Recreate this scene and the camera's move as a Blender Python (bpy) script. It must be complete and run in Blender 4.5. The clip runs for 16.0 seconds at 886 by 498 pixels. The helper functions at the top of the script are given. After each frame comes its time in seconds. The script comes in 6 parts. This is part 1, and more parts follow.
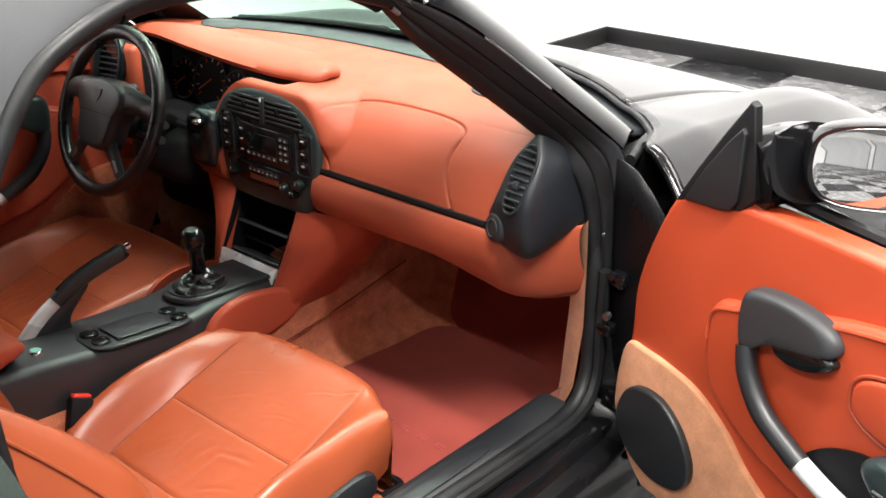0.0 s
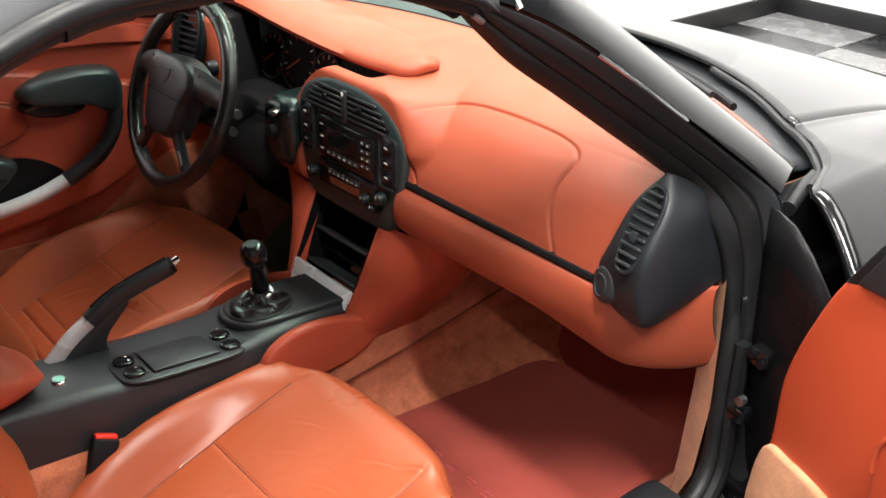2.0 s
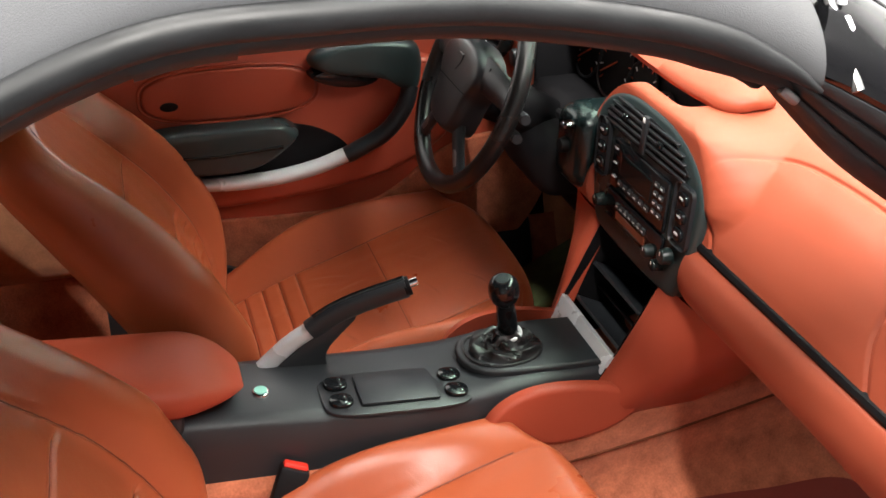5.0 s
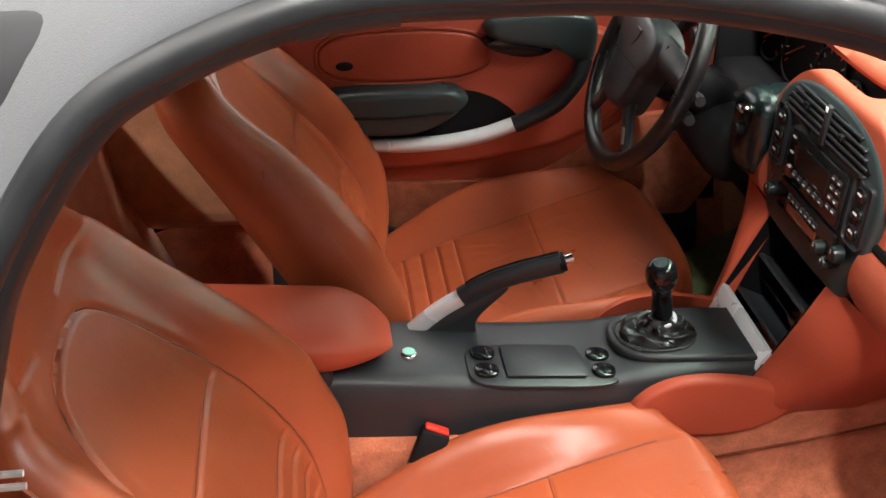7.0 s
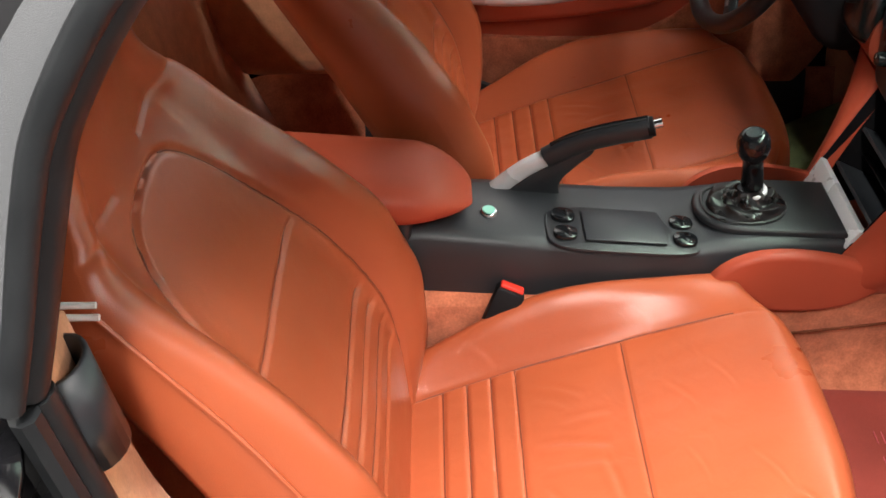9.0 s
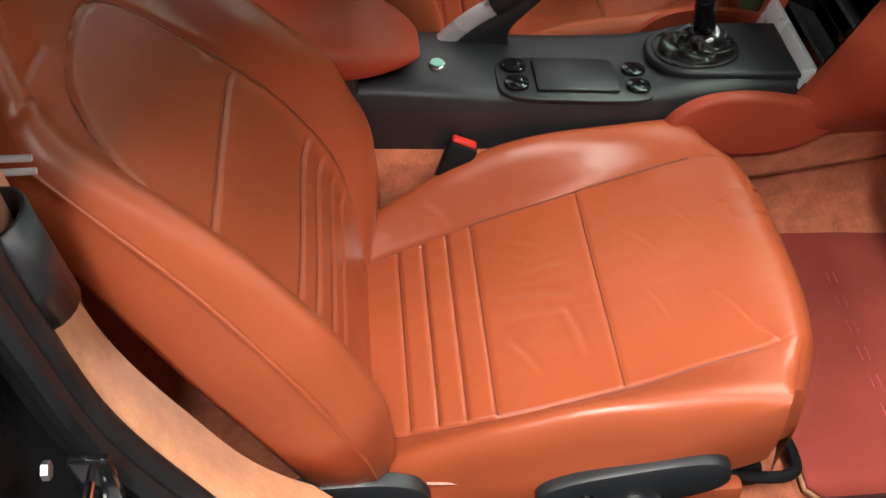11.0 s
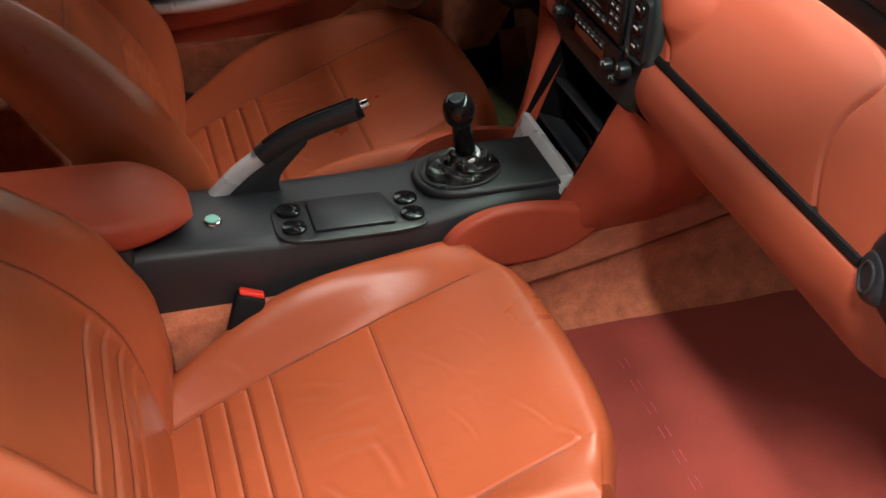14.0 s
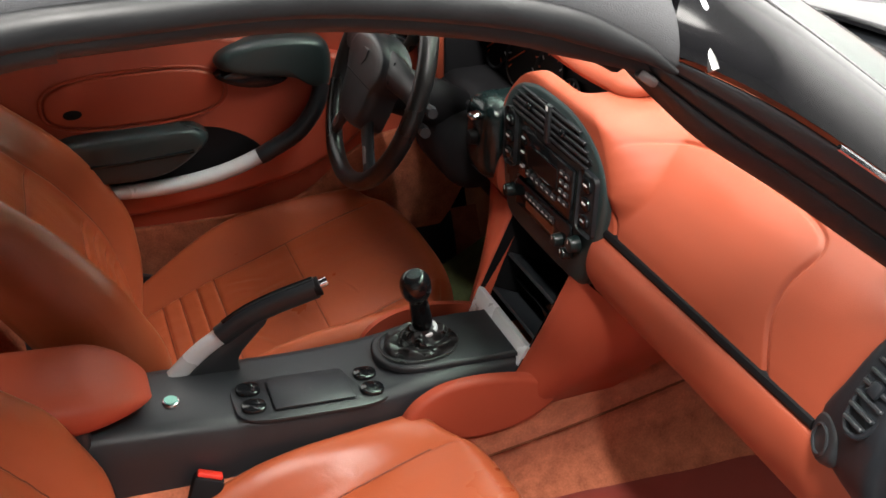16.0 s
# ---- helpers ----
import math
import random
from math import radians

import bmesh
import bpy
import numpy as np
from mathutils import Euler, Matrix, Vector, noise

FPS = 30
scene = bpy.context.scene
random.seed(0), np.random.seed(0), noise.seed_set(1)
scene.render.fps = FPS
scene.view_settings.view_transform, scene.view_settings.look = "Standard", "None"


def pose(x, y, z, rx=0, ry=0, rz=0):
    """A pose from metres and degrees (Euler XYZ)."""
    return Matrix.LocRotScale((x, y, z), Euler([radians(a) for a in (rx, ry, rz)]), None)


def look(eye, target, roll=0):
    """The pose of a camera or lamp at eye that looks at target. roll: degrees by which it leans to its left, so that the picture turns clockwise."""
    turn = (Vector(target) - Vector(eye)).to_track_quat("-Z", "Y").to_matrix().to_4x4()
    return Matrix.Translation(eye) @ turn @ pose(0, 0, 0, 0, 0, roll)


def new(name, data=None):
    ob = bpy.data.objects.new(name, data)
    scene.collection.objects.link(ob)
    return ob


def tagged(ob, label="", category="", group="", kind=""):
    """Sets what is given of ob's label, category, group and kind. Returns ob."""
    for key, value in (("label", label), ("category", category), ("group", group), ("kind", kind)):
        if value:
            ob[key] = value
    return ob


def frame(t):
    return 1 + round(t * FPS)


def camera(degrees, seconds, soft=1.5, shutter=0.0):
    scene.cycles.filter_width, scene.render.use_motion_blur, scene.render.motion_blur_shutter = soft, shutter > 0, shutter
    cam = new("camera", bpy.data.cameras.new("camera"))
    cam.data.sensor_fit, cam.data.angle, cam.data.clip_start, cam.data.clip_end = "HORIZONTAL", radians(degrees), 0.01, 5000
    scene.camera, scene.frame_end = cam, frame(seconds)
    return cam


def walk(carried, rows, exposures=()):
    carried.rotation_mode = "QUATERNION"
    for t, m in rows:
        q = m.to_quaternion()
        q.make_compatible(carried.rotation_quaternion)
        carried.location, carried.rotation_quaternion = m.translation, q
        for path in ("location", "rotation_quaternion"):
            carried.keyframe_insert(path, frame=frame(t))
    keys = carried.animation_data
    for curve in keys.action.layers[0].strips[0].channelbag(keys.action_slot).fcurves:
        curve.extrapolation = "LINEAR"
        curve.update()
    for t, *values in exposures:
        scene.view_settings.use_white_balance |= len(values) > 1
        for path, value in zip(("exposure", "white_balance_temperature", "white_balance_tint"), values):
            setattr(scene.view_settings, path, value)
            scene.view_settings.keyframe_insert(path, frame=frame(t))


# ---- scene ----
cam = camera(45.6, 16.0, soft=1.6)
PATH = [
    (0, (1.758, -0.885, 1.476), (0.535, 0.476, 0.669), -0.3),
    (0.5, (1.698, -0.798, 1.475), (0.445, 0.509, 0.627), -0.2),
    (1, (1.644, -0.73, 1.476), (0.358, 0.537, 0.616), 0.1),
    (1.5, (1.592, -0.635, 1.471), (0.262, 0.573, 0.592), 0.0),
    (2, (1.531, -0.531, 1.464), (0.148, 0.601, 0.566), 0.1),
    (2.5, (1.477, -0.454, 1.454), (0.052, 0.618, 0.548), 0.1),
    (3, (1.421, -0.373, 1.45), (-0.059, 0.613, 0.536), 0.1),
    (3.5, (1.371, -0.297, 1.447), (-0.174, 0.58, 0.529), 0.1),
    (4, (1.331, -0.24, 1.444), (-0.277, 0.488, 0.503), 0.2),
    (6.5, (1.273, -0.25, 1.445), (-0.415, 0.095, 0.431), 1.7),
    (7, (1.28, -0.231, 1.445), (-0.416, 0.003, 0.411), 0.9),
    (7.5, (1.281, -0.239, 1.439), (-0.401, -0.078, 0.368), 1.0),
    (8, (1.276, -0.228, 1.444), (-0.37, -0.134, 0.313), 0.7),
    (8.5, (1.286, -0.236, 1.42), (-0.333, -0.157, 0.249), 1.0),
    (9, (1.276, -0.194, 1.443), (-0.279, -0.17, 0.185), -0.1),
    (11.5, (1.277, -0.206, 1.386), (-0.091, -0.034, -0.064), 0.6),
    (12, (1.272, -0.201, 1.385), (-0.074, 0.039, -0.075), 0.6),
    (12.5, (1.274, -0.184, 1.395), (-0.069, 0.111, -0.057), 0.1),
    (13, (1.278, -0.18, 1.398), (-0.111, 0.191, 0.007), 0.0),
    (13.5, (1.277, -0.173, 1.413), (-0.154, 0.253, 0.082), -0.1),
    (14, (1.276, -0.165, 1.425), (-0.202, 0.317, 0.167), -0.2),
    (14.5, (1.287, -0.177, 1.421), (-0.244, 0.375, 0.259), -0.1),
    (15, (1.277, -0.158, 1.445), (-0.285, 0.41, 0.333), -0.3),
    (15.5, (1.293, -0.183, 1.434), (-0.309, 0.435, 0.409), 0.2),
    (16, (1.293, -0.179, 1.438), (-0.33, 0.449, 0.454), 0.1),
]
walk(cam, [(t, look(e, g, r)) for t, e, g, r in PATH], exposures=[(0.0, 0.12), (1.5, 0.12), (3.2, 0.27), (6.5, 0.48), (8.0, 0.52), (9.0, 0.46), (11.3, -0.16), (12.5, -0.16), (13.0, -0.15), (14.0, -0.26), (14.8, -0.18), (16.0, 0.10)])

# ---- world and lamps ----
world = bpy.data.worlds.new("hall_air")
scene.world = world
world.use_nodes = True
world.node_tree.nodes["Background"].inputs[0].default_value = (0.9, 0.95, 1.0, 1)
world.node_tree.nodes["Background"].inputs[1].default_value = 0.25


def area_lamp(name, eye, target, sx, sy, watts, colour=(1, 0.96, 0.9)):
    d = bpy.data.lights.new(name, "AREA")
    d.shape, d.size, d.size_y, d.energy, d.color = "RECTANGLE", sx, sy, watts, colour
    ob = new(name, d)
    ob.matrix_world = look(eye, target)
    return ob


def strip_lamp(at, sx, sy, watts):
    """One downward strip of light below the ceiling, out of view."""
    ob = area_lamp("unseen_overhead_lamp", (0, 0, 1), (0, 0, 0), sx, sy, watts)
    ob.matrix_world = pose(*at)


strip_lamp((2.65, -0.32, 4.08), 2.3, 0.26, 380)
# added fill from behind for the door and the mat
strip_lamp((2.7, -2.75, 4.08), 2.0, 0.16, 120)
strip_lamp((-0.4, 2.1, 4.08), 2.6, 1.2, 245)
# added fill for the passenger backrest
strip_lamp((2.7, 2.1, 4.08), 2.0, 0.9, 70)
# added, only to brighten the front wall
area_lamp("unseen_overhead_lamp", (0.8, 2.6, 3.9), (0.6, 4.5, 0.8), 3.6, 0.8, 150)
# second added fill from behind
strip_lamp((0.2, -2.75, 4.08), 2.0, 0.16, 110)
# added to lighten the open passenger door
strip_lamp((-0.6, -0.34, 4.08), 2.1, 0.16, 120)
# added, only to brighten the back wall and its shutters
area_lamp("unseen_overhead_lamp", (5.5, -3.0, 3.9), (5.3, -6.0, 0.8), 2.4, 2.4, 150)


# ---- materials ----
def mat(name, col, rough=0.5, metal=0.0, spec=0.5, var=0.15, vscale=6.0, grain=0.0, gscale=300.0, bump=0.0, bscale=200.0, coat=0.0, sheen=0.0, btype="noise", rvar=0.1, big=0.0, bigscale=9.0):
    m = bpy.data.materials.new(name)
    m.use_nodes = True
    nt = m.node_tree
    n, l = nt.nodes, nt.links
    b = n["Principled BSDF"]
    b.inputs["Roughness"].default_value = rough
    b.inputs["Metallic"].default_value = metal
    b.inputs["Specular IOR Level"].default_value = spec
    b.inputs["Coat Weight"].default_value = coat
    b.inputs["Coat Roughness"].default_value = 0.05
    b.inputs["Sheen Weight"].default_value = sheen
    tc = n.new("ShaderNodeTexCoord")
    n1 = n.new("ShaderNodeTexNoise")
    n1.inputs["Scale"].default_value, n1.inputs["Detail"].default_value = vscale, 5
    l.new(tc.outputs["Object"], n1.inputs["Vector"])
    n2 = n.new("ShaderNodeTexNoise")
    n2.inputs["Scale"].default_value, n2.inputs["Detail"].default_value = gscale, 3
    l.new(tc.outputs["Object"], n2.inputs["Vector"])
    add = n.new("ShaderNodeMath")
    add.operation = "MULTIPLY_ADD"
    l.new(n2.outputs["Fac"], add.inputs[0])
    add.inputs[1].default_value = grain
    l.new(n1.outputs["Fac"], add.inputs[2])
    ramp = n.new("ShaderNodeMapRange")
    ramp.inputs["From Min"].default_value, ramp.inputs["From Max"].default_value = 0.3 + grain * 0.3, 0.7 + grain * 0.7
    ramp.inputs["To Min"].default_value, ramp.inputs["To Max"].default_value = 1 - var, 1 + var
    l.new(add.outputs[0], ramp.inputs["Value"])
    mul = n.new("ShaderNodeVectorMath")
    mul.operation = "SCALE"
    mul.inputs[0].default_value = col
    l.new(ramp.outputs[0], mul.inputs["Scale"])
    l.new(mul.outputs[0], b.inputs["Base Color"])
    rr = n.new("ShaderNodeMapRange")
    rr.inputs["From Min"].default_value, rr.inputs["From Max"].default_value = 0.3, 0.7
    rr.inputs["To Min"].default_value, rr.inputs["To Max"].default_value = max(0.02, rough - rvar), min(1, rough + rvar)
    l.new(n1.outputs["Fac"], rr.inputs["Value"])
    l.new(rr.outputs[0], b.inputs["Roughness"])
    if bump:
        if btype == "voronoi":
            t = n.new("ShaderNodeTexVoronoi")
            t.feature = "DISTANCE_TO_EDGE"
            out = t.outputs["Distance"]
        else:
            t = n.new("ShaderNodeTexNoise")
            t.inputs["Detail"].default_value = 4
            out = t.outputs["Fac"]
        t.inputs["Scale"].default_value = bscale
        l.new(tc.outputs["Object"], t.inputs["Vector"])
        bp = n.new("ShaderNodeBump")
        bp.inputs["Strength"].default_value, bp.inputs["Distance"].default_value = bump, 0.001
        l.new(out, bp.inputs["Height"])
        last = bp
        if big:
            t2 = n.new("ShaderNodeTexNoise")
            t2.inputs["Scale"].default_value, t2.inputs["Detail"].default_value, t2.inputs["Distortion"].default_value = bigscale, 3, 1.2
            l.new(tc.outputs["Object"], t2.inputs["Vector"])
            b2 = n.new("ShaderNodeBump")
            b2.inputs["Strength"].default_value, b2.inputs["Distance"].default_value = big, 0.006
            l.new(t2.outputs["Fac"], b2.inputs["Height"])
            l.new(bp.outputs[0], b2.inputs["Normal"])
            last = b2
        l.new(last.outputs[0], b.inputs["Normal"])
    return m


LEATHER = mat("seat_leather", (0.335, 0.073, 0.028), 0.32, spec=0.45, var=0.09, vscale=5, rvar=0.05, bump=0.16, bscale=430, btype="voronoi", big=0.10, bigscale=24)
DASH = mat("dash_leather", (0.335, 0.069, 0.034), 0.46, spec=0.30, var=0.05, bump=0.22, bscale=520, btype="voronoi")
DOORRED = mat("door_leather", (0.46, 0.062, 0.022), 0.44, var=0.06, bump=0.22, bscale=520, btype="voronoi")
DRIVERRED = mat("driver_door_leather", (0.42, 0.078, 0.042), 0.40, spec=0.45, var=0.07, bump=0.18, bscale=500, btype="voronoi")
VINYL = mat("vinyl_red", (0.37, 0.064, 0.032), 0.45, spec=0.28, var=0.06, bump=0.18, bscale=500, btype="voronoi")
CARPET = mat("carpet_tan", (0.48, 0.155, 0.083), 0.95, spec=0.1, var=0.36, vscale=34, grain=0.6, gscale=260, bump=1.0, bscale=180, sheen=0.12)
PALE = mat("carpet_pale_tan", (0.58, 0.27, 0.145), 0.95, spec=0.1, var=0.2, vscale=30, grain=0.5, gscale=260, bump=1.0, bscale=180, sheen=0.15)
MAT = mat("mat_red", (0.29, 0.054, 0.040), 0.95, spec=0.1, var=0.16, vscale=10, grain=0.4, gscale=420, bump=0.7, bscale=480, sheen=0.1)
OLIVE = mat("olive_carpet", (0.10, 0.125, 0.055), 0.9, spec=0.1, var=0.25, vscale=40, grain=0.5, gscale=260, bump=0.8, bscale=200)
MATEDGE = mat("mat_binding", (0.42, 0.20, 0.10), 0.8, var=0.2, vscale=60)
SEAM = mat("carpet_seam", (0.15, 0.045, 0.022), 0.95, spec=0.1, var=0.2, vscale=60)
# darker leather tone that puts shade into the seat grooves
SEAMSHADE = mat("leather_seam_shade", (0.13, 0.026, 0.011), 0.6, var=0.15, vscale=40)
STITCH = mat("embroidery", (0.55, 0.10, 0.13), 0.6, var=0.2, vscale=80, bump=0.6, bscale=700)
PLASTIC = mat("dark_plastic", (0.0150, 0.0172, 0.0200), 0.38, var=0.12, bump=0.15, bscale=700)
PLASTICG = mat("grey_plastic", (0.0185, 0.0215, 0.025), 0.42, var=0.1, bump=0.12, bscale=600)
PODM = mat("pod_plastic", (0.0105, 0.0130, 0.0165), 0.44, spec=0.36, var=0.12, bump=0.14, bscale=600)
SATIN = mat("satin_teal_black", (0.006, 0.0135, 0.014), 0.27, var=0.12, bump=0.04, bscale=500)
TEALH = mat("handle_teal_grey", (0.022, 0.036, 0.037), 0.36, var=0.08, bump=0.08, bscale=600)
HANDLE = mat("handle_grey", (0.032, 0.035, 0.039), 0.5, var=0.08, bump=0.12, bscale=600)
BOOT = mat("boot_leather", (0.010, 0.0105, 0.011), 0.32, var=0.4, vscale=40, rvar=0.12, bump=0.4, bscale=120)
RIM = mat("rim_leather", (0.012, 0.0125, 0.013), 0.28, var=0.1, bump=0.1, bscale=700)
RUBBER = mat("rubber", (0.0095, 0.0105, 0.0118), 0.48, spec=0.38, var=0.2, vscale=20, bump=0.1, bscale=300)
PAINT = mat("black_paint", (0.006, 0.006, 0.007), 0.10, var=0.1, rvar=0.04)
GLOSS = mat("gloss_black", (0.006, 0.007, 0.008), 0.12, var=0.1, rvar=0.05)
BLACK = mat("matte_black", (0.006, 0.006, 0.007), 0.6, spec=0.15, var=0.2)
JAMB = mat("jamb_paint", (0.006, 0.006, 0.007), 0.30, spec=0.25, var=0.15, rvar=0.1)
SILVER = mat("silver_paint", (0.66, 0.68, 0.70), 0.30, metal=0.25, var=0.05)
CHROME = mat("chrome", (0.75, 0.76, 0.78), 0.12, metal=1.0, var=0.03, rvar=0.04)
WHITE = mat("white_mark", (0.75, 0.76, 0.76), 0.5, var=0.03)
REDBTN = mat("red_plastic", (0.70, 0.035, 0.02), 0.35, var=0.05)
CLOTH = mat("roof_cloth", (0.064, 0.066, 0.071), 0.9, spec=0.15, var=0.1, vscale=12, grain=0.3, gscale=700, bump=0.5, bscale=900, sheen=0.2)
LINER = mat("roof_liner", (0.03, 0.03, 0.032), 0.9, spec=0.1, var=0.15)
WALLP = mat("wall_paint", (0.84, 0.85, 0.86), 0.7, var=0.03, vscale=2, bump=0.1, bscale=60)
# for the unseen ceiling and right wall, grey to cut bounced light
DIMGREY = mat("light_damping_grey", (0.32, 0.325, 0.33), 0.7, var=0.05, vscale=2, bump=0.1, bscale=60)
SKIRT = mat("skirting_black", (0.012, 0.012, 0.013), 0.4, var=0.2, vscale=5)
TILED = mat("tile_dark", (0.016, 0.016, 0.018), 0.22, var=0.35, vscale=9, bump=0.1, bscale=40)
TILEG = mat("tile_grey", (0.17, 0.17, 0.175), 0.25, var=0.2, vscale=9, bump=0.1, bscale=40)
SHUTTER = mat("shutter_white", (0.62, 0.64, 0.66), 0.45, var=0.06, vscale=3)
TURQ = mat("turquoise_lens", (0.20, 0.55, 0.45), 0.25, var=0.1)
NEEDLE = mat("needle_orange", (0.75, 0.10, 0.02), 0.4, var=0.05)
AMBER = mat("amber_display", (0.16, 0.045, 0.022), 0.2, var=0.1)
DIAL = mat("dial_black", (0.005, 0.005, 0.005), 0.6, spec=0.15, var=0.1)
LCD = mat("display_black", (0.006, 0.008, 0.008), 0.1, var=0.1)
BOLT = mat("zinc_bolt", (0.30, 0.30, 0.30), 0.4, metal=1.0, var=0.2, vscale=50)

MIRRORM = mat("mirror_silver", (0.9, 0.9, 0.9), 0.02, metal=1.0, var=0.0, rvar=0.0)


def glass_material(name, tint):
    m = bpy.data.materials.new(name)
    m.use_nodes = True
    nt = m.node_tree
    nt.nodes.clear()
    out = nt.nodes.new("ShaderNodeOutputMaterial")
    mix = nt.nodes.new("ShaderNodeMixShader")
    tr = nt.nodes.new("ShaderNodeBsdfTransparent")
    tr.inputs[0].default_value = (*tint, 1)
    gl = nt.nodes.new("ShaderNodeBsdfGlossy")
    gl.inputs["Roughness"].default_value = 0.02
    lw = nt.nodes.new("ShaderNodeLayerWeight")
    lw.inputs[0].default_value = 0.5
    pw = nt.nodes.new("ShaderNodeMath")
    pw.operation = "POWER"
    pw.inputs[1].default_value = 4.0
    nt.links.new(lw.outputs["Facing"], pw.inputs[0])
    sc = nt.nodes.new("ShaderNodeMath")
    sc.operation = "MULTIPLY_ADD"
    sc.inputs[1].default_value, sc.inputs[2].default_value = 0.7, 0.04
    nt.links.new(pw.outputs[0], sc.inputs[0])
    nt.links.new(sc.outputs[0], mix.inputs[0])
    nt.links.new(tr.outputs[0], mix.inputs[1])
    nt.links.new(gl.outputs[0], mix.inputs[2])
    nt.links.new(mix.outputs[0], out.inputs[0])
    return m


GLASS = glass_material("screen_glass", (0.80, 0.95, 0.88))
# tint set dark to limit the light coming through the rear pane
DIMPANE = glass_material("dim_rear_pane", (0.13, 0.13, 0.12))


# ---- mesh helpers ----
def thing(name, at, label="", category="", group="", kind=""):
    ob = new(name)
    ob.empty_display_size = 0.05
    ob.location = at
    return tagged(ob, label, category, group, kind)


def base_of(ob):
    m = Matrix.Translation(ob.location)
    if ob.rotation_euler[2]:
        m = m @ Matrix.Rotation(ob.rotation_euler[2], 4, "Z")
    return m


def part(name, bm, material, parent=None, label="", smooth=40, **tags):
    """One mesh object, with its vertices in world metres, under a thing or a part."""
    me = bpy.data.meshes.new(name)
    bmesh.ops.recalc_face_normals(bm, faces=bm.faces)
    bm.to_mesh(me)
    bm.free()
    me.materials.append(material)
    me.shade_smooth()
    me.set_sharp_from_angle(angle=radians(smooth))
    ob = new(name, me)
    if parent is not None:
        while parent.parent is not None and parent.parent.parent is not None:
            parent = parent.parent
        ob.parent = parent
        if parent.data is None and parent.parent is None:
            ob.matrix_parent_inverse = base_of(parent).inverted()
    return tagged(ob, label, **tags)


def spline(pts, n, closed=False):
    """n points along a smooth line through pts."""
    P = [Vector(p) for p in pts]
    k = len(P)
    segs = k if closed else k - 1
    out = []
    for i in range(n):
        u = i * segs / (n if closed else n - 1)
        j = min(int(u), segs - 1)
        f = u - j
        if closed:
            a, b, c, d = (P[(j + o) % k] for o in (-1, 0, 1, 2))
        else:
            b, c = P[j], P[j + 1]
            a = P[j - 1] if j > 0 else b * 2 - c
            d = P[j + 2] if j + 2 < k else c * 2 - b
        out.append(0.5 * ((2 * b) + (c - a) * f + (2 * a - 5 * b + 4 * c - d) * f * f + (3 * b - a - 3 * c + d) * f**3))
    return out


def lerp_list(xs, ys, x):
    return float(np.interp(x, xs, ys))


def loft(rows, closed_u=False, closed_v=False, cap=False):
    """A mesh over rows of points, each row of equal length."""
    bm = bmesh.new()
    vs = [[bm.verts.new(p) for p in r] for r in rows]
    nr, nc = len(vs), len(vs[0])
    for i in range(nr if closed_v else nr - 1):
        for j in range(nc if closed_u else nc - 1):
            a, b, c, d = vs[i][j], vs[i][(j + 1) % nc], vs[(i + 1) % nr][(j + 1) % nc], vs[(i + 1) % nr][j]
            bm.faces.new((a, b, c, d))
    if cap and closed_u:
        bm.faces.new(vs[0][::-1])
        bm.faces.new(vs[-1])
    return bm


def tube(path, r, sides=10, closed=False, cap=True, flat=1.0, up=(0, 0, 1)):
    """A round bar along a line of points; r may be a list."""
    P = [Vector(p) for p in path]
    n = len(P)
    rows = []
    u = Vector(up)
    for i, p in enumerate(P):
        t = (P[(i + 1) % n] - P[i - 1]) if closed else (P[min(i + 1, n - 1)] - P[max(i - 1, 0)])
        t.normalize()
        a = (u - t * u.dot(t))
        if a.length < 1e-3:
            a = t.orthogonal()
        a.normalize()
        b = t.cross(a)
        rr = r[i] if isinstance(r, (list, tuple)) else r
        rows.append([p + (a * math.cos(q) * flat + b * math.sin(q)) * rr for q in (2 * math.pi * k / sides for k in range(sides))])
        u = a
    return loft(rows, closed_u=True, closed_v=closed, cap=cap and not closed)


def sweep(profile, path, side, closed=False, cap=True):
    """A section (a, b) carried along a path: a along the given side way, b square to side and path."""
    P = [Vector(p) for p in path]
    n = len(P)
    rows = []
    for i, p in enumerate(P):
        t = ((P[(i + 1) % n] - P[i - 1]) if closed else (P[min(i + 1, n - 1)] - P[max(i - 1, 0)])).normalized()
        s = Vector(side)
        s = (s - t * s.dot(t)).normalized()
        o = t.cross(s)
        rows.append([p + s * a + o * b for a, b in profile])
    return loft(rows, closed_u=True, closed_v=closed, cap=cap and not closed)


def slab(outline, depth, m, bevel=0.0, seg=2):
    """An outline in x and y, drawn up by depth along z, with rounded edges, laid by the matrix m."""
    bm = bmesh.new()
    f = bm.faces.new([bm.verts.new((p[0], p[1], 0)) for p in outline])
    r = bmesh.ops.extrude_face_region(bm, geom=[f])
    top = [v for v in r["geom"] if isinstance(v, bmesh.types.BMVert)]
    bmesh.ops.translate(bm, verts=top, vec=(0, 0, depth))
    if bevel:
        es = [e for e in bm.edges if all(v in top for v in e.verts)] if bevel > 0 else []
        bmesh.ops.bevel(bm, geom=es, offset=bevel, segments=seg, affect="EDGES", profile=0.5)
    bmesh.ops.transform(bm, matrix=m, verts=bm.verts)
    return bm


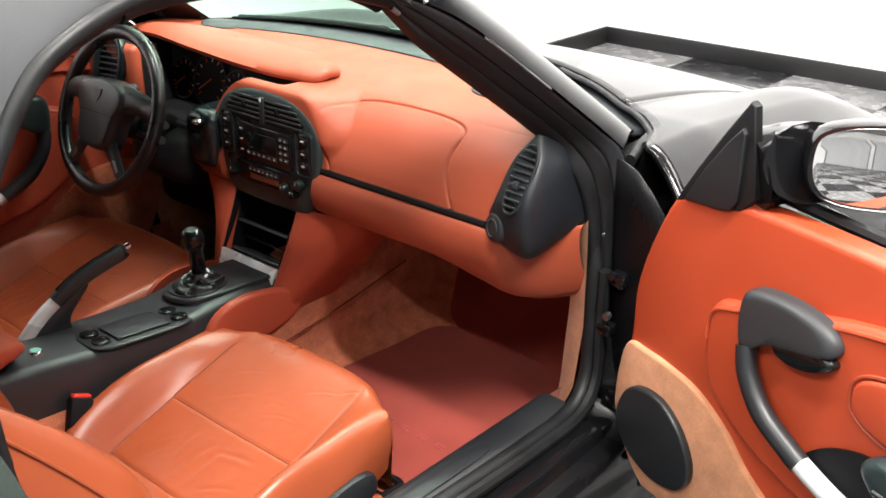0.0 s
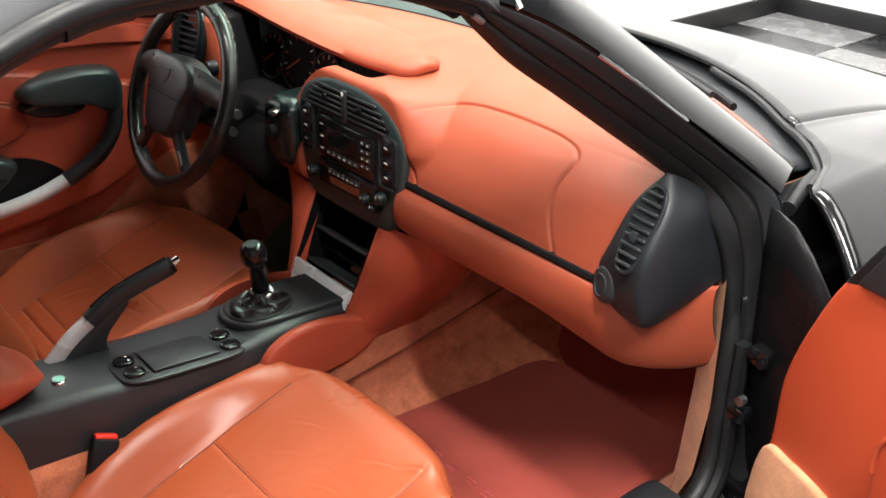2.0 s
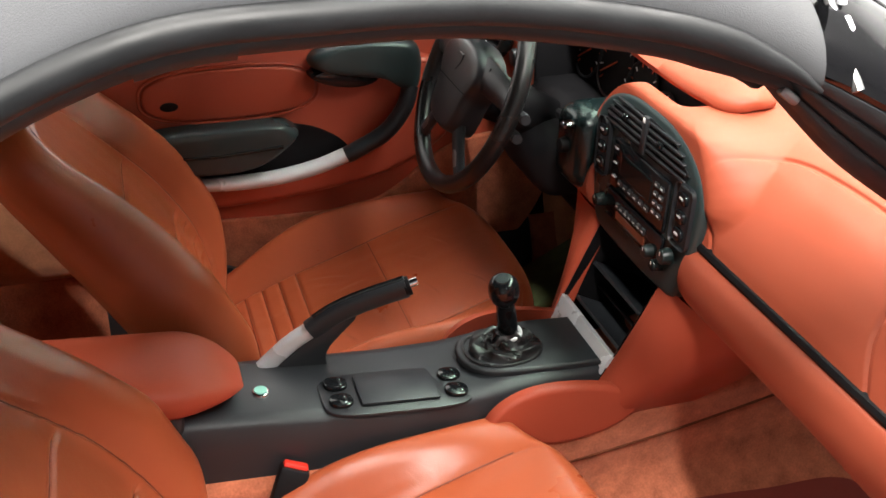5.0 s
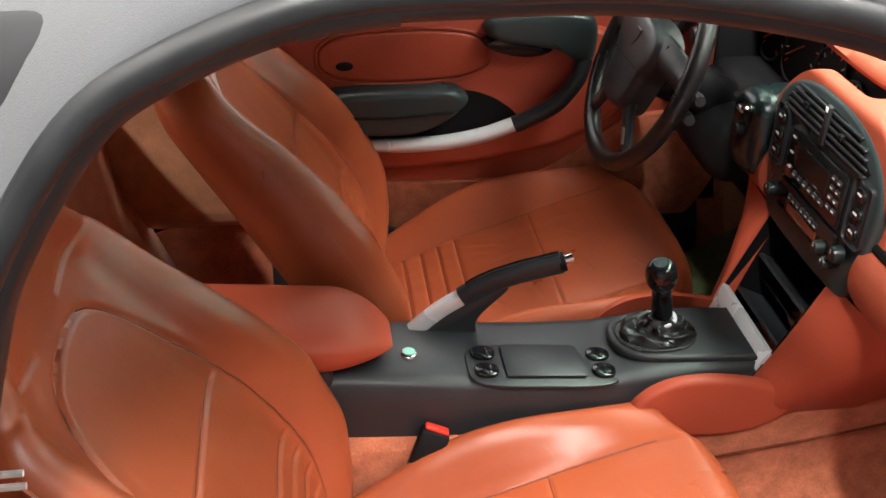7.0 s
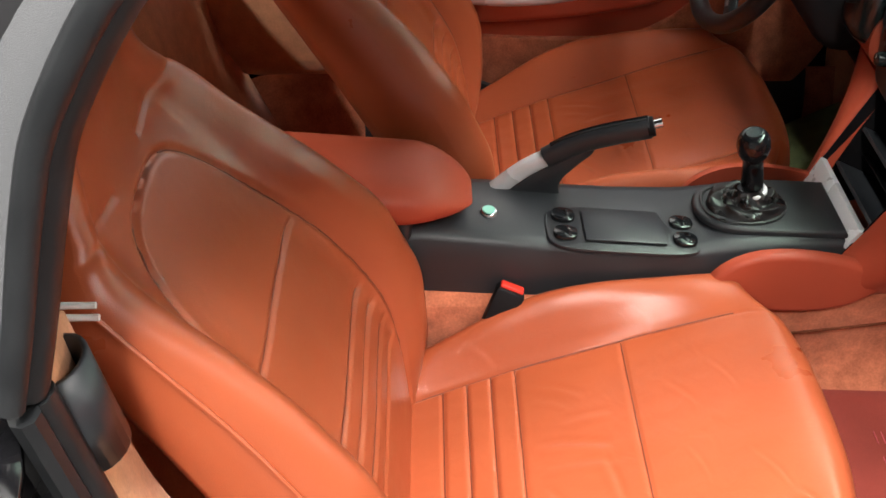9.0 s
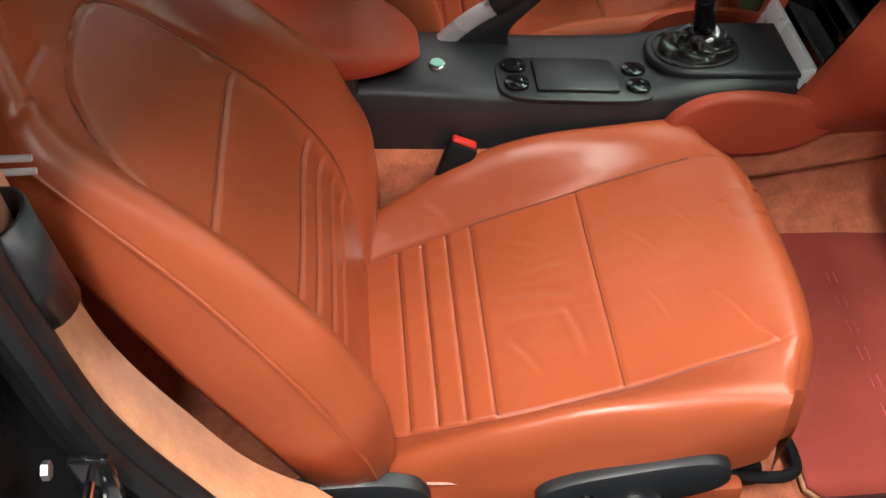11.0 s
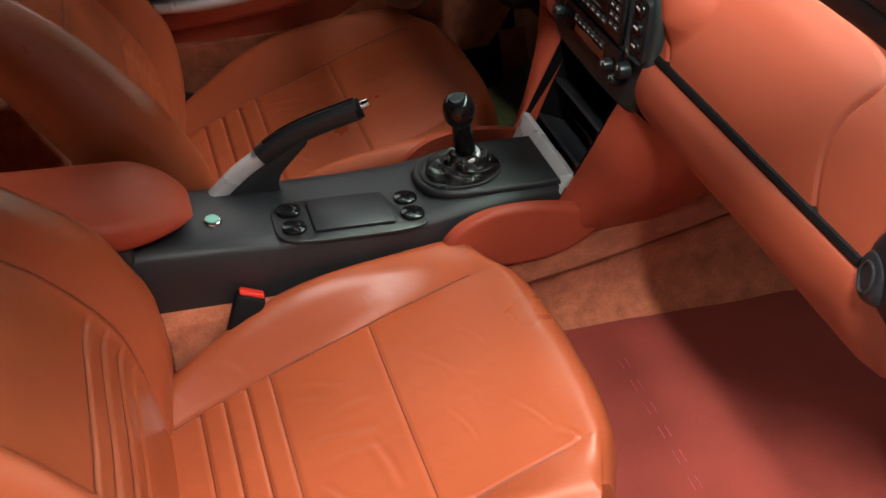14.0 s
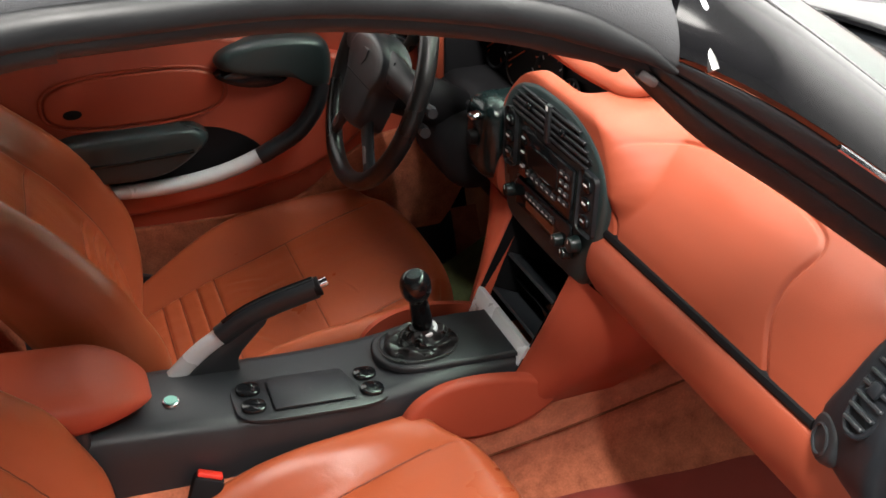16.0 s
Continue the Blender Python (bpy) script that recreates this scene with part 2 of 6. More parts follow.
def box(lo, hi, bevel=0.0, seg=2, m=None):
    bm = bmesh.new()
    bmesh.ops.create_cube(bm, size=1, matrix=Matrix.Translation([(a + b) / 2 for a, b in zip(lo, hi)]) @ Matrix.Diagonal([b - a for a, b in zip(lo, hi)] + [1]))
    if bevel:
        bmesh.ops.bevel(bm, geom=bm.edges[:], offset=bevel, segments=seg, affect="EDGES", profile=0.5)
    if m is not None:
        bmesh.ops.transform(bm, matrix=m, verts=bm.verts)
    return bm


def dome(outline, depth, m, edge=0.25, n=5):
    """A rounded cushion over an outline, full at the base and drawn in towards the top."""
    cx, cy = sum(p[0] for p in outline) / len(outline), sum(p[1] for p in outline) / len(outline)
    rows = [[m @ Vector((x, y, 0)) for x, y in outline]]
    for k in range(n + 1):
        a = math.pi / 2 * k / n
        f = 1 - edge * (1 - math.cos(a))
        rows.append([m @ Vector((cx + (x - cx) * f, cy + (y - cy) * f, depth * (0.45 + 0.55 * math.sin(a)))) for x, y in outline])
    for f, h in ((0.7, 1.015), (0.4, 1.03), (0.1, 1.035)):
        f *= 1 - edge
        rows.append([m @ Vector((cx + (x - cx) * f, cy + (y - cy) * f, depth * h)) for x, y in outline])
    return loft(rows, closed_u=True, cap=True)


def cyl(r1, r2, h, m, seg=24, bevel=0.0):
    bm = bmesh.new()
    bmesh.ops.create_cone(bm, cap_ends=True, segments=seg, radius1=r1, radius2=r2, depth=h, matrix=Matrix.Translation((0, 0, h / 2)))
    if bevel:
        es = [e for e in bm.edges if abs(e.verts[0].co.z - e.verts[1].co.z) < 1e-6 and e.verts[0].co.z > h / 2]
        bmesh.ops.bevel(bm, geom=es, offset=bevel, segments=2, affect="EDGES", profile=0.5)
    bmesh.ops.transform(bm, matrix=m, verts=bm.verts)
    return bm


def oval(cx, cy, rx, ry, n=32, power=2.0):
    out = []
    for i in range(n):
        a = 2 * math.pi * i / n
        c, s = math.cos(a), math.sin(a)
        out.append((cx + rx * math.copysign(abs(c) ** (2 / power), c), cy + ry * math.copysign(abs(s) ** (2 / power), s)))
    return out


def frame_at(o, x, y):
    """A pose whose x and y axes point the given ways."""
    x = Vector(x).normalized()
    y = Vector(y)
    y = (y - x * y.dot(x)).normalized()
    z = x.cross(y)
    m = Matrix((x, y, z)).transposed().to_4x4()
    m.translation = o
    return m


def ease(a, b, x):
    f = max(0.0, min(1.0, (x - a) / (b - a)))
    return f * f * (3 - 2 * f)


def groove(d, w):
    return math.exp(-((d / w) ** 2))


# ---- the hall ----
X0, X1, Y0, Y1, HH = -1.85, 8.2, -8.0, 4.66, 4.2


def setting(name, bm, material, label, smooth=40):
    return tagged(part(name, bm, material, None, label, smooth), kind="structure")


floor = setting("floor", box((X0 - 0.2, Y0 - 0.2, -0.12), (X1 + 0.2, Y1 + 0.2, -0.006)), SKIRT, "dark polished showroom floor with checkered tiles")
setting("ceiling", box((X0 - 0.2, Y0 - 0.2, HH), (X1 + 0.2, Y1 + 0.2, HH + 0.15)), DIMGREY, "unseen hall ceiling, grey to cut bounced light")
setting("wall_front", box((X0 - 0.2, Y1, 0), (X1 + 0.2, Y1 + 0.2, HH)), WALLP, "plain bright white painted wall")
setting("wall_side", box((X0 - 0.2, Y0, 0), (X0, Y1, HH)), WALLP, "plain bright white painted wall")
setting("wall_back", box((X0 - 0.2, Y0 - 0.2, 0), (X1 + 0.2, Y0, HH)), WALLP, "plain white wall behind the car")
setting("wall_right", box((X1, Y0, 0), (X1 + 0.2, Y1, HH)), DIMGREY, "unseen wall beside the car, grey to cut bounced light")
setting("baseboard_front", box((X0, Y1 - 0.02, 0), (X1, Y1, 0.10), 0.004), SKIRT, "black baseboard along a white wall")
setting("baseboard_side", box((X0, Y0, 0), (X0 + 0.02, Y1 - 0.02, 0.10), 0.004), SKIRT, "black baseboard along a white wall")


def roller_shutter(x0, x1, top):
    ob = thing("roller_shutter", ((x0 + x1) / 2, Y0, 0), "closed white corrugated metal roller shutter in the wall", "roller shutter", "shutters in the wall")
    part("guide_rail", box((x0 - 0.06, Y0, 0), (x0, Y0 + 0.09, top), 0.008), BOLT, ob)
    part("guide_rail", box((x1, Y0, 0), (x1 + 0.06, Y0 + 0.09, top), 0.008), BOLT, ob)
    part("drum_cover", box((x0 - 0.06, Y0, top), (x1 + 0.06, Y0 + 0.28, top + 0.3), 0.02), SHUTTER, ob)
    me = None
    for i in range(int(top / 0.11)):
        if me is None:
            prof = [(0.005, 0), (0.035, 0.02), (0.045, 0.05), (0.035, 0.085), (0.005, 0.105), (0.0, 0.105), (0.0, 0)]
            s = part("slat", loft([[(x, Y0 + 0.02 + a, b) for a, b in prof] for x in (x0, x1)], closed_u=True, cap=True), SHUTTER, ob)
            me = s.data
        else:
            s = new("slat", me)
            s.parent = ob
            s.matrix_parent_inverse = base_of(ob).inverted()
            s.location = (0, 0, 0.11 * i)


roller_shutter(2.7, 5.2, 3.0)
roller_shutter(5.6, 8.0, 3.0)
# assumed housings out of view, most of them over added fill lamps
for x, y in ((2.6, -0.32), (4.9, -0.34), (2.7, -2.75), (0.0, 2.1), (2.7, 2.1), (0.2, -2.75), (-0.6, -0.34)):
    ob = thing("assumed_ceiling_light", (x, y, HH), "assumed long white ceiling light housing, out of view", "ceiling light", "lights on the hall ceiling")
    part("housing", box((x - 1.1, y - 0.14, HH - 0.09), (x + 1.1, y + 0.14, HH - 0.001), 0.01), WALLP, ob)

# ---- the black car body ----
car = thing("car", (0, 0, 0), "black two-seat convertible with closed soft top and open passenger door", "car")


def body_z(x, y):
    """Height of the front lid and wings."""
    a, y = abs(x), max(y, 0.93)
    z = 0.885 - 0.10 * (y - 1.0) - 0.13 * (y - 1.0) * abs(y - 1.0)
    z -= 0.035 * min(1.0, a / 0.62) ** 2.2
    crest = 0.002 + 0.042 * math.exp(-(((y - 1.55) / 0.34) ** 2))
    z += crest * math.exp(-(((a - 0.74) / 0.085) ** 2))
    if a > 0.80:
        z -= 2.4 * (a - 0.80) ** 1.5
    return z


def hood_back(x):
    return 1.235 - 0.27 * (abs(x) / 0.64) ** 2


def nose_surface(x0, x1, yfun0, y1, nx, ny, drop=0.0):
    rows = []
    for j in range(ny + 1):
        row = []
        for i in range(nx + 1):
            x = x0 + (x1 - x0) * i / nx
            y0 = yfun0(x)
            y = y0 + (y1 - y0) * j / ny
            row.append((x, y, body_z(x, y) - drop))
        rows.append(row)
    return loft(rows)


def shell(ob, t):
    m = ob.modifiers.new("thick", "SOLIDIFY")
    m.thickness, m.offset = t, -1
    return ob


shell(part("front_lid", nose_surface(-0.596, 0.596, hood_back, 2.05, 40, 40), PAINT, car, "glossy black front luggage lid"), 0.012)
for sg in (1, -1):
    shell(part("front_wing", nose_surface(sg * 0.600, sg * 0.905, lambda x: lerp_list([0.60, 0.668, 0.72, 0.75, 0.772, 0.79, 0.85, 0.905], [1.0, 0.945, 0.89, 0.852, 0.80, 0.755, 0.735, 0.71], abs(x)), 2.05, 44, 44), PAINT, car, "glossy black front wing"), 0.012)
    rows = []
    for j in range(21):
        y = 0.71 + 1.34 * j / 20
        zt = body_z(0.905, y)
        rows.append([(sg * (0.905 + 0.012 * math.sin(math.pi * k / 10)), y, zt + (0.16 - zt) * k / 10) for k in range(11)])
    shell(part("wing_side", loft(rows), PAINT, car), 0.012)
rows = []
for k in range(9):
    a = math.pi / 2 * k / 8
    rows.append([(x, 2.045 + 0.22 * math.sin(a) * (1 - (x / 1.1) ** 2), (body_z(x, 2.05) - 0.012 - 0.16) * math.cos(a) ** 0.7 + 0.16) for x in [-0.9 + 0.06 * i for i in range(31)]])
part("nose", loft(rows), PAINT, car, "rounded black nose")

# cowl under the screen
rows = []
for i in range(41):
    x = -0.70 + 1.4 * i / 40
    yb = hood_back(x)
    ys = 1.03 - 0.22 * (abs(x) / 0.70) ** 2.4
    rows.append([(x, yb + 0.03, body_z(x, yb) - 0.02), (x, yb - 0.005, body_z(x, yb) - 0.03), (x, (ys + yb) / 2, 0.838), (x, ys - 0.02, 0.858), (x, ys - 0.06, 0.856)])
shell(part("cowl_panel", loft(rows), PLASTIC, car, "black plastic cowl below the windscreen"), 0.006)
for sg in (1, -1):
    part("cowl_seal", tube(spline([(sg * x, hood_back(x) - 0.008 if x < 0.6 else lerp_list([0.6, 0.668, 0.72, 0.75, 0.772], [0.992, 0.937, 0.882, 0.844, 0.785], x), body_z(x, hood_back(x) if x < 0.6 else 0.9) - 0.012) for x in (0.30, 0.45, 0.58, 0.63, 0.68, 0.72, 0.75, 0.77)], 26), 0.007, 8), RUBBER, car)
    part("cowl_corner", tube([(sg * 0.735, 0.86, 0.838), (sg * 0.755, 0.79, 0.838), (sg * 0.772, 0.735, 0.832)], 0.012, 10), RUBBER, car)
# windscreen
def screen_low(x):
    return Vector((x, 1.02 - 0.24 * (abs(x) / 0.73) ** 2.3, 0.878 - 0.012 * (abs(x) / 0.73) ** 2))


def screen_top(x):
    return Vector((x, 0.365 - 0.085 * (abs(x) / 0.655) ** 2.2, 1.250 - 0.062 * (abs(x) / 0.655) ** 2))


rows = []
for j in range(13):
    f = j / 12
    rows.append([screen_low(0.72 * (2 * i / 30 - 1)).lerp(screen_top(0.665 * (2 * i / 30 - 1)), f) + Vector((0, 0.010, 0.014)) * math.sin(math.pi * f) for i in range(31)])


def on_screen(x, f, off):
    return screen_low(x).lerp(screen_top(x * 0.92), f) + Vector((0, 0.010, 0.014)) * math.sin(math.pi * f) + Vector((0, off * 0.5, off * 0.87))


for x0, x1 in ((-0.02, 0.56), (-0.58, -0.06)):
    xs_ = [x0 + (x1 - x0) * k / 15 for k in range(16)]
    w = part("wiper", tube([on_screen(x, 0.035, 0.016) for x in xs_], 0.007, 8), BLACK, car, "black windscreen wiper")
    part("blade", tube([on_screen(x, 0.075, 0.010) for x in xs_[1:-1]], 0.006, 6), RUBBER, w)
ws = shell(part("windscreen", loft(rows), GLASS, car, "clear slightly green windscreen glass"), 0.004)
ws.visible_shadow = False
# black printed border of the glass
rows = []
for i in range(41):
    x = 0.70 * (i / 20 - 1)
    rows.append([screen_low(x).lerp(screen_top(x * 0.925), f) + Vector((0, 0.010, 0.014)) * math.sin(math.pi * f) - Vector((0, 0.003, 0.005)) for f in (0.0, 0.03, 0.06, 0.09, 0.115)])
part("glass_border", loft(rows), GLOSS, ws, "black printed border of the glass")
for sg in (1, -1):
    rows = [[screen_low(sg * (0.60 + 0.10 * k / 4)).lerp(screen_top(sg * (0.60 + 0.10 * k / 4) * 0.925), f) + Vector((0, 0.010, 0.014)) * math.sin(math.pi * f) - Vector((0, 0.003, 0.005)) for k in range(5)] for f in [0.115 + 0.885 * j / 16 for j in range(17)]]
    part("glass_border", loft(rows), GLOSS, ws)
part("header_rail", tube(spline([screen_top(x) + Vector((0, -0.01, 0.0)) for x in (-0.66, -0.35, 0, 0.35, 0.66)], 24), 0.026, 12, up=(0, 1, 0)), PAINT, car)
part("mirror_stalk", tube([(0, 0.36, 1.2), (0, 0.34, 1.16)], 0.008, 8), BLACK, car)

# windscreen pillars: rubber inside, satin black in the middle, gloss outside
PIL_LOW = [(0.745, 0.668, 0.60), (0.742, 0.660, 0.70), (0.737, 0.645, 0.768), (0.724, 0.622, 0.826), (0.698, 0.597, 0.876), (0.692, 0.514, 0.941), (0.684, 0.430, 1.003), (0.676, 0.354, 1.059), (0.676, 0.278, 1.112), (0.673, 0.235, 1.150), (0.668, 0.195, 1.190)]
PIL_MID = [(0.782, 0.720, 0.60), (0.782, 0.722, 0.71), (0.780, 0.720, 0.80), (0.774, 0.706, 0.860), (0.760, 0.655, 0.905), (0.754, 0.570, 0.967), (0.749, 0.480, 1.031), (0.742, 0.385, 1.098), (0.728, 0.303, 1.153), (0.710, 0.245, 1.184), (0.688, 0.195, 1.206)]
PIL_TOP = [(0.700, 0.860, 0.842), (0.680, 0.755, 0.917), (0.660, 0.660, 0.986), (0.644, 0.560, 1.058), (0.630, 0.465, 1.126), (0.616, 0.375, 1.190), (0.606, 0.318, 1.229), (0.600, 0.268, 1.253)]
for sg in (1, -1):
    lo, mid, top = ([Vector((sg * x, y, z)) for x, y, z in q] for q in (PIL_LOW, PIL_MID, PIL_TOP))
    foot = spline(mid[3:10] + [Vector((sg * 0.700, 0.208, 1.199))], 30)
    lo, mid, top = spline(lo, 36), spline(mid, 36), spline(top, 30)
    inward = Vector((-sg * 0.70, 0.25, -0.40))

    def band(f0, f1, lift, n=8, lo=lo, mid=mid, inward=inward):
        """A rounded strip between the cabin edge and the trim line."""
        rows = []
        for a, b in zip(lo, mid):
            row = []
            for k in range(n + 1):
                row.append(a.lerp(b, f0 + (f1 - f0) * k / n) - inward * (lift * math.sin(math.pi * k / n) ** 0.6))
            for k in range(n, -1, -1):
                row.append(a.lerp(b, f0 + (f1 - f0) * k / n) + inward * 0.016)
            rows.append(row)
        return loft(rows, closed_u=True, cap=True)

    def hump(f0, f1, lift, n=14, foot=foot, top=top, inward=inward):
        """The painted outer skin, bent from the trim line over to the glass."""
        rows = []
        for b, e in zip(foot, top):
            c = b + Vector((-0.10 * (b.x - e.x), 0.034, 0.047))
            row = []
            for k in range(n + 1):
                f = f0 + (f1 - f0) * k / n
                p = b * (1 - f) ** 2 + c * (2 * f * (1 - f)) + e * f * f
                row.append(p - inward * lift * math.sin(math.pi * k / n) ** 0.4)
            for k in (n, n // 2, 0):
                f = f0 + (f1 - f0) * k / n
                row.append(b * (1 - f) ** 2 + c * (2 * f * (1 - f)) + e * f * f + inward * 0.018)
            rows.append(row)
        return loft(rows, closed_u=True, cap=True)

    pil = part("windscreen_pillar", hump(0.03, 0.80, 0.002), PAINT, car, "glossy black windscreen pillar", smooth=50)
    part("screen_edge", hump(0.815, 1.0, 0.003), PAINT, pil, "glossy black edge of the pillar along the glass", smooth=50)
    part("pillar_trim", band(0.68, 0.965, 0.004), PLASTICG, pil, "satin dark grey pillar trim")
    part("pillar_seal", band(0.0, 0.30, 0.007), RUBBER, pil, "thick black rubber door seal")
    part("pillar_seal", band(0.31, 0.63, 0.007), RUBBER, pil, "thick black rubber door seal")
    part("gutter", band(0.60, 0.99, -0.002), BLACK, pil, "dark gutter beside the seal")
    part("trim_strip", tube([a.lerp(b, 0.985) - inward * 0.002 for a, b in zip(lo, mid)][20:27], 0.0026, 6), CHROME, pil, "thin bright trim strip")

# soft top
EDGE = [(0.669, 0.222, 1.178), (0.667, 0.185, 1.200), (0.664, 0.11, 1.229), (0.662, -0.02, 1.252), (0.664, -0.13, 1.255), (0.667, -0.225, 1.250), (0.670, -0.315, 1.218), (0.674, -0.372, 1.178), (0.679, -0.432, 1.089), (0.688, -0.457, 1.022), (0.702, -0.482, 0.93), (0.716, -0.50, 0.865)]
CROWN = [(0, 0.30, 1.270), (0, 0.24, 1.288), (0, 0.10, 1.318), (0, -0.08, 1.340), (0, -0.28, 1.338), (0, -0.45, 1.310), (0, -0.62, 1.255), (0, -0.78, 1.185), (0, -0.88, 1.135), (0, -1.0, 1.07), (0, -1.10, 1.00), (0, -1.18, 0.95)]
E_, C_ = spline(EDGE, 50), spline(CROWN, 50)


def roof_rows(grow, flank):
    """Rows across the roof, each with a flank rising from the seal on both sides."""
    rows = []
    for i, (e, c) in enumerate(zip(E_, C_)):
        f = flank * (1 - ease(26, 44, i))
        row = []
        for k in range(-20, 21):
            a = math.pi / 2 * abs(k) / 20
            s = 1 if k >= 0 else -1
            sn, cs = math.cos(a), math.sin(a)
            row.append((s * (e.x + grow + 0.4 * f) * cs ** 0.8, e.y + 0.02 * f + (c.y - e.y) * (1 - cs) ** 0.9, e.z + f + (c.z + grow - e.z - f) * sn ** 0.85))
        if flank:
            low = [(e.x + 0.020, e.y, e.z + 0.004), (e.x + grow * 0.9 + 0.15 * f, e.y, e.z + 0.45 * f)]
            row = [(-x, y, z) for x, y, z in low] + row + low[::-1]
        rows.append(row)
    return rows


def windowed(bm, pane):
    """Keep the rear window's faces, or all the others."""
    drop = []
    for f in bm.faces:
        c = f.calc_center_median()
        inside = abs(c.x) < 0.40 and -1.04 < c.y < -0.70 and c.z > 0.98
        if inside != pane:
            drop.append(f)
    bmesh.ops.delete(bm, geom=drop, context="FACES")
    return bm


# unseen rear window, added so that light falls behind the seats
roof = part("soft_top", windowed(loft(roof_rows(0.030, 0.014)), False), CLOTH, car, "closed charcoal grey fabric soft top", smooth=180)
rw = part("rear_window", windowed(loft(roof_rows(0.026, 0)), True), DIMPANE, roof, "dark-tinted plastic rear window, out of view")
rw.visible_shadow = False
part("headliner", windowed(loft(roof_rows(-0.02, 0)), False), LINER, roof, "black roof lining")
for sg in (1, -1):
    e2 = [Vector((sg * p.x, p.y, p.z)) for p in E_]
    part("roof_seal", tube([p + Vector((sg * 0.008, 0, 0)) for p in e2], [min(0.019, 0.005 + 0.002 * k) for k in range(len(e2))], 14), RUBBER, roof, "round black rubber roof seal")
    part("roof_seal", tube([p + Vector((sg * 0.035, 0, 0.008)) for p in e2], [min(0.011, 0.002 + 0.0013 * k) for k in range(len(e2))], 12), RUBBER, roof)
    part("frame_rail", tube([p + Vector((-sg * 0.016, 0, -0.006)) for p in e2[2:34]], 0.012, 10), BLACK, roof)
    for a, b in (((0.662, 0.252, 1.250), (0.669, 0.252, 1.236)), ((0.676, 0.252, 1.228), (0.685, 0.252, 1.216))):
        part("latch", tube([Vector((sg * a[0], a[1], a[2])), Vector((sg * (a[0] + b[0]) / 2 + sg * 0.003, a[1], (a[2] + b[2]) / 2)), Vector((sg * b[0], b[1], b[2]))], 0.0036, 6), SILVER, roof, "pale metal latch block at the roof corner")
    part("latch_arm", tube(spline([(sg * 0.656, 0.244, 1.252), (sg * 0.678, 0.244, 1.222), (sg * 0.696, 0.246, 1.204), (sg * 0.710, 0.248, 1.186)], 12), 0.0042, 8), BOLT, roof, "bent grey latch arm")

    part("seal_clip", box((-0.010, -0.004, -0.004), (0.010, 0.004, 0.004), 0.003, 2, Matrix.Translation((sg * 0.682, 0.212, 1.176)) @ Matrix.Rotation(radians(-35), 4, "X") @ Matrix.Rotation(radians(90), 4, "Z")), BOLT, roof, "small metal clip on the seal")
    part("joint_sleeve", tube([p + Vector((sg * 0.012, 0, 0.002)) for p in e2[20:24]], 0.022, 12), RUBBER, roof)

# lining of the rear quarter behind the side opening
for sg in (1, -1):
    rows = []
    for p in E_[16:]:
        rows.append([(sg * (p.x + 0.012), p.y, p.z), (sg * (p.x - 0.01), p.y - 0.12, p.z - 0.01), (sg * (p.x - 0.06), p.y - 0.35, p.z - 0.03), (sg * (p.x - 0.12), min(p.y - 0.5, -0.95), p.z - 0.06)])
    shell(part("quarter_lining", loft(rows), LINER, roof, "black lining of the rear quarter"), 0.006)

# rear deck and rear wings behind the doors
rows = []
for j in range(15):
    row = []
    for k in range(-18, 19):
        x = 0.885 * math.sin(math.pi / 2 * k / 18)
        y0 = -1.18 + 0.68 * min(1.0, abs(x) / 0.73) ** 2.2
        row.append((x, y0 + (-2.0 - y0) * j / 14, 0.55 + (0.37 + 0.04 * math.sin(math.pi * j / 14)) * max(0.0, 1 - (x / 0.886) ** 2) ** 0.22))
    rows.append(row)
shell(part("rear_deck", loft(rows), PAINT, car, "glossy black rear deck"), 0.012)
for sg in (1, -1):
    part("rear_side", box((sg * 0.885 - 0.02, -2.0, 0.2), (sg * 0.885 + 0.02, -0.56, 0.56), 0.01), PAINT, car)

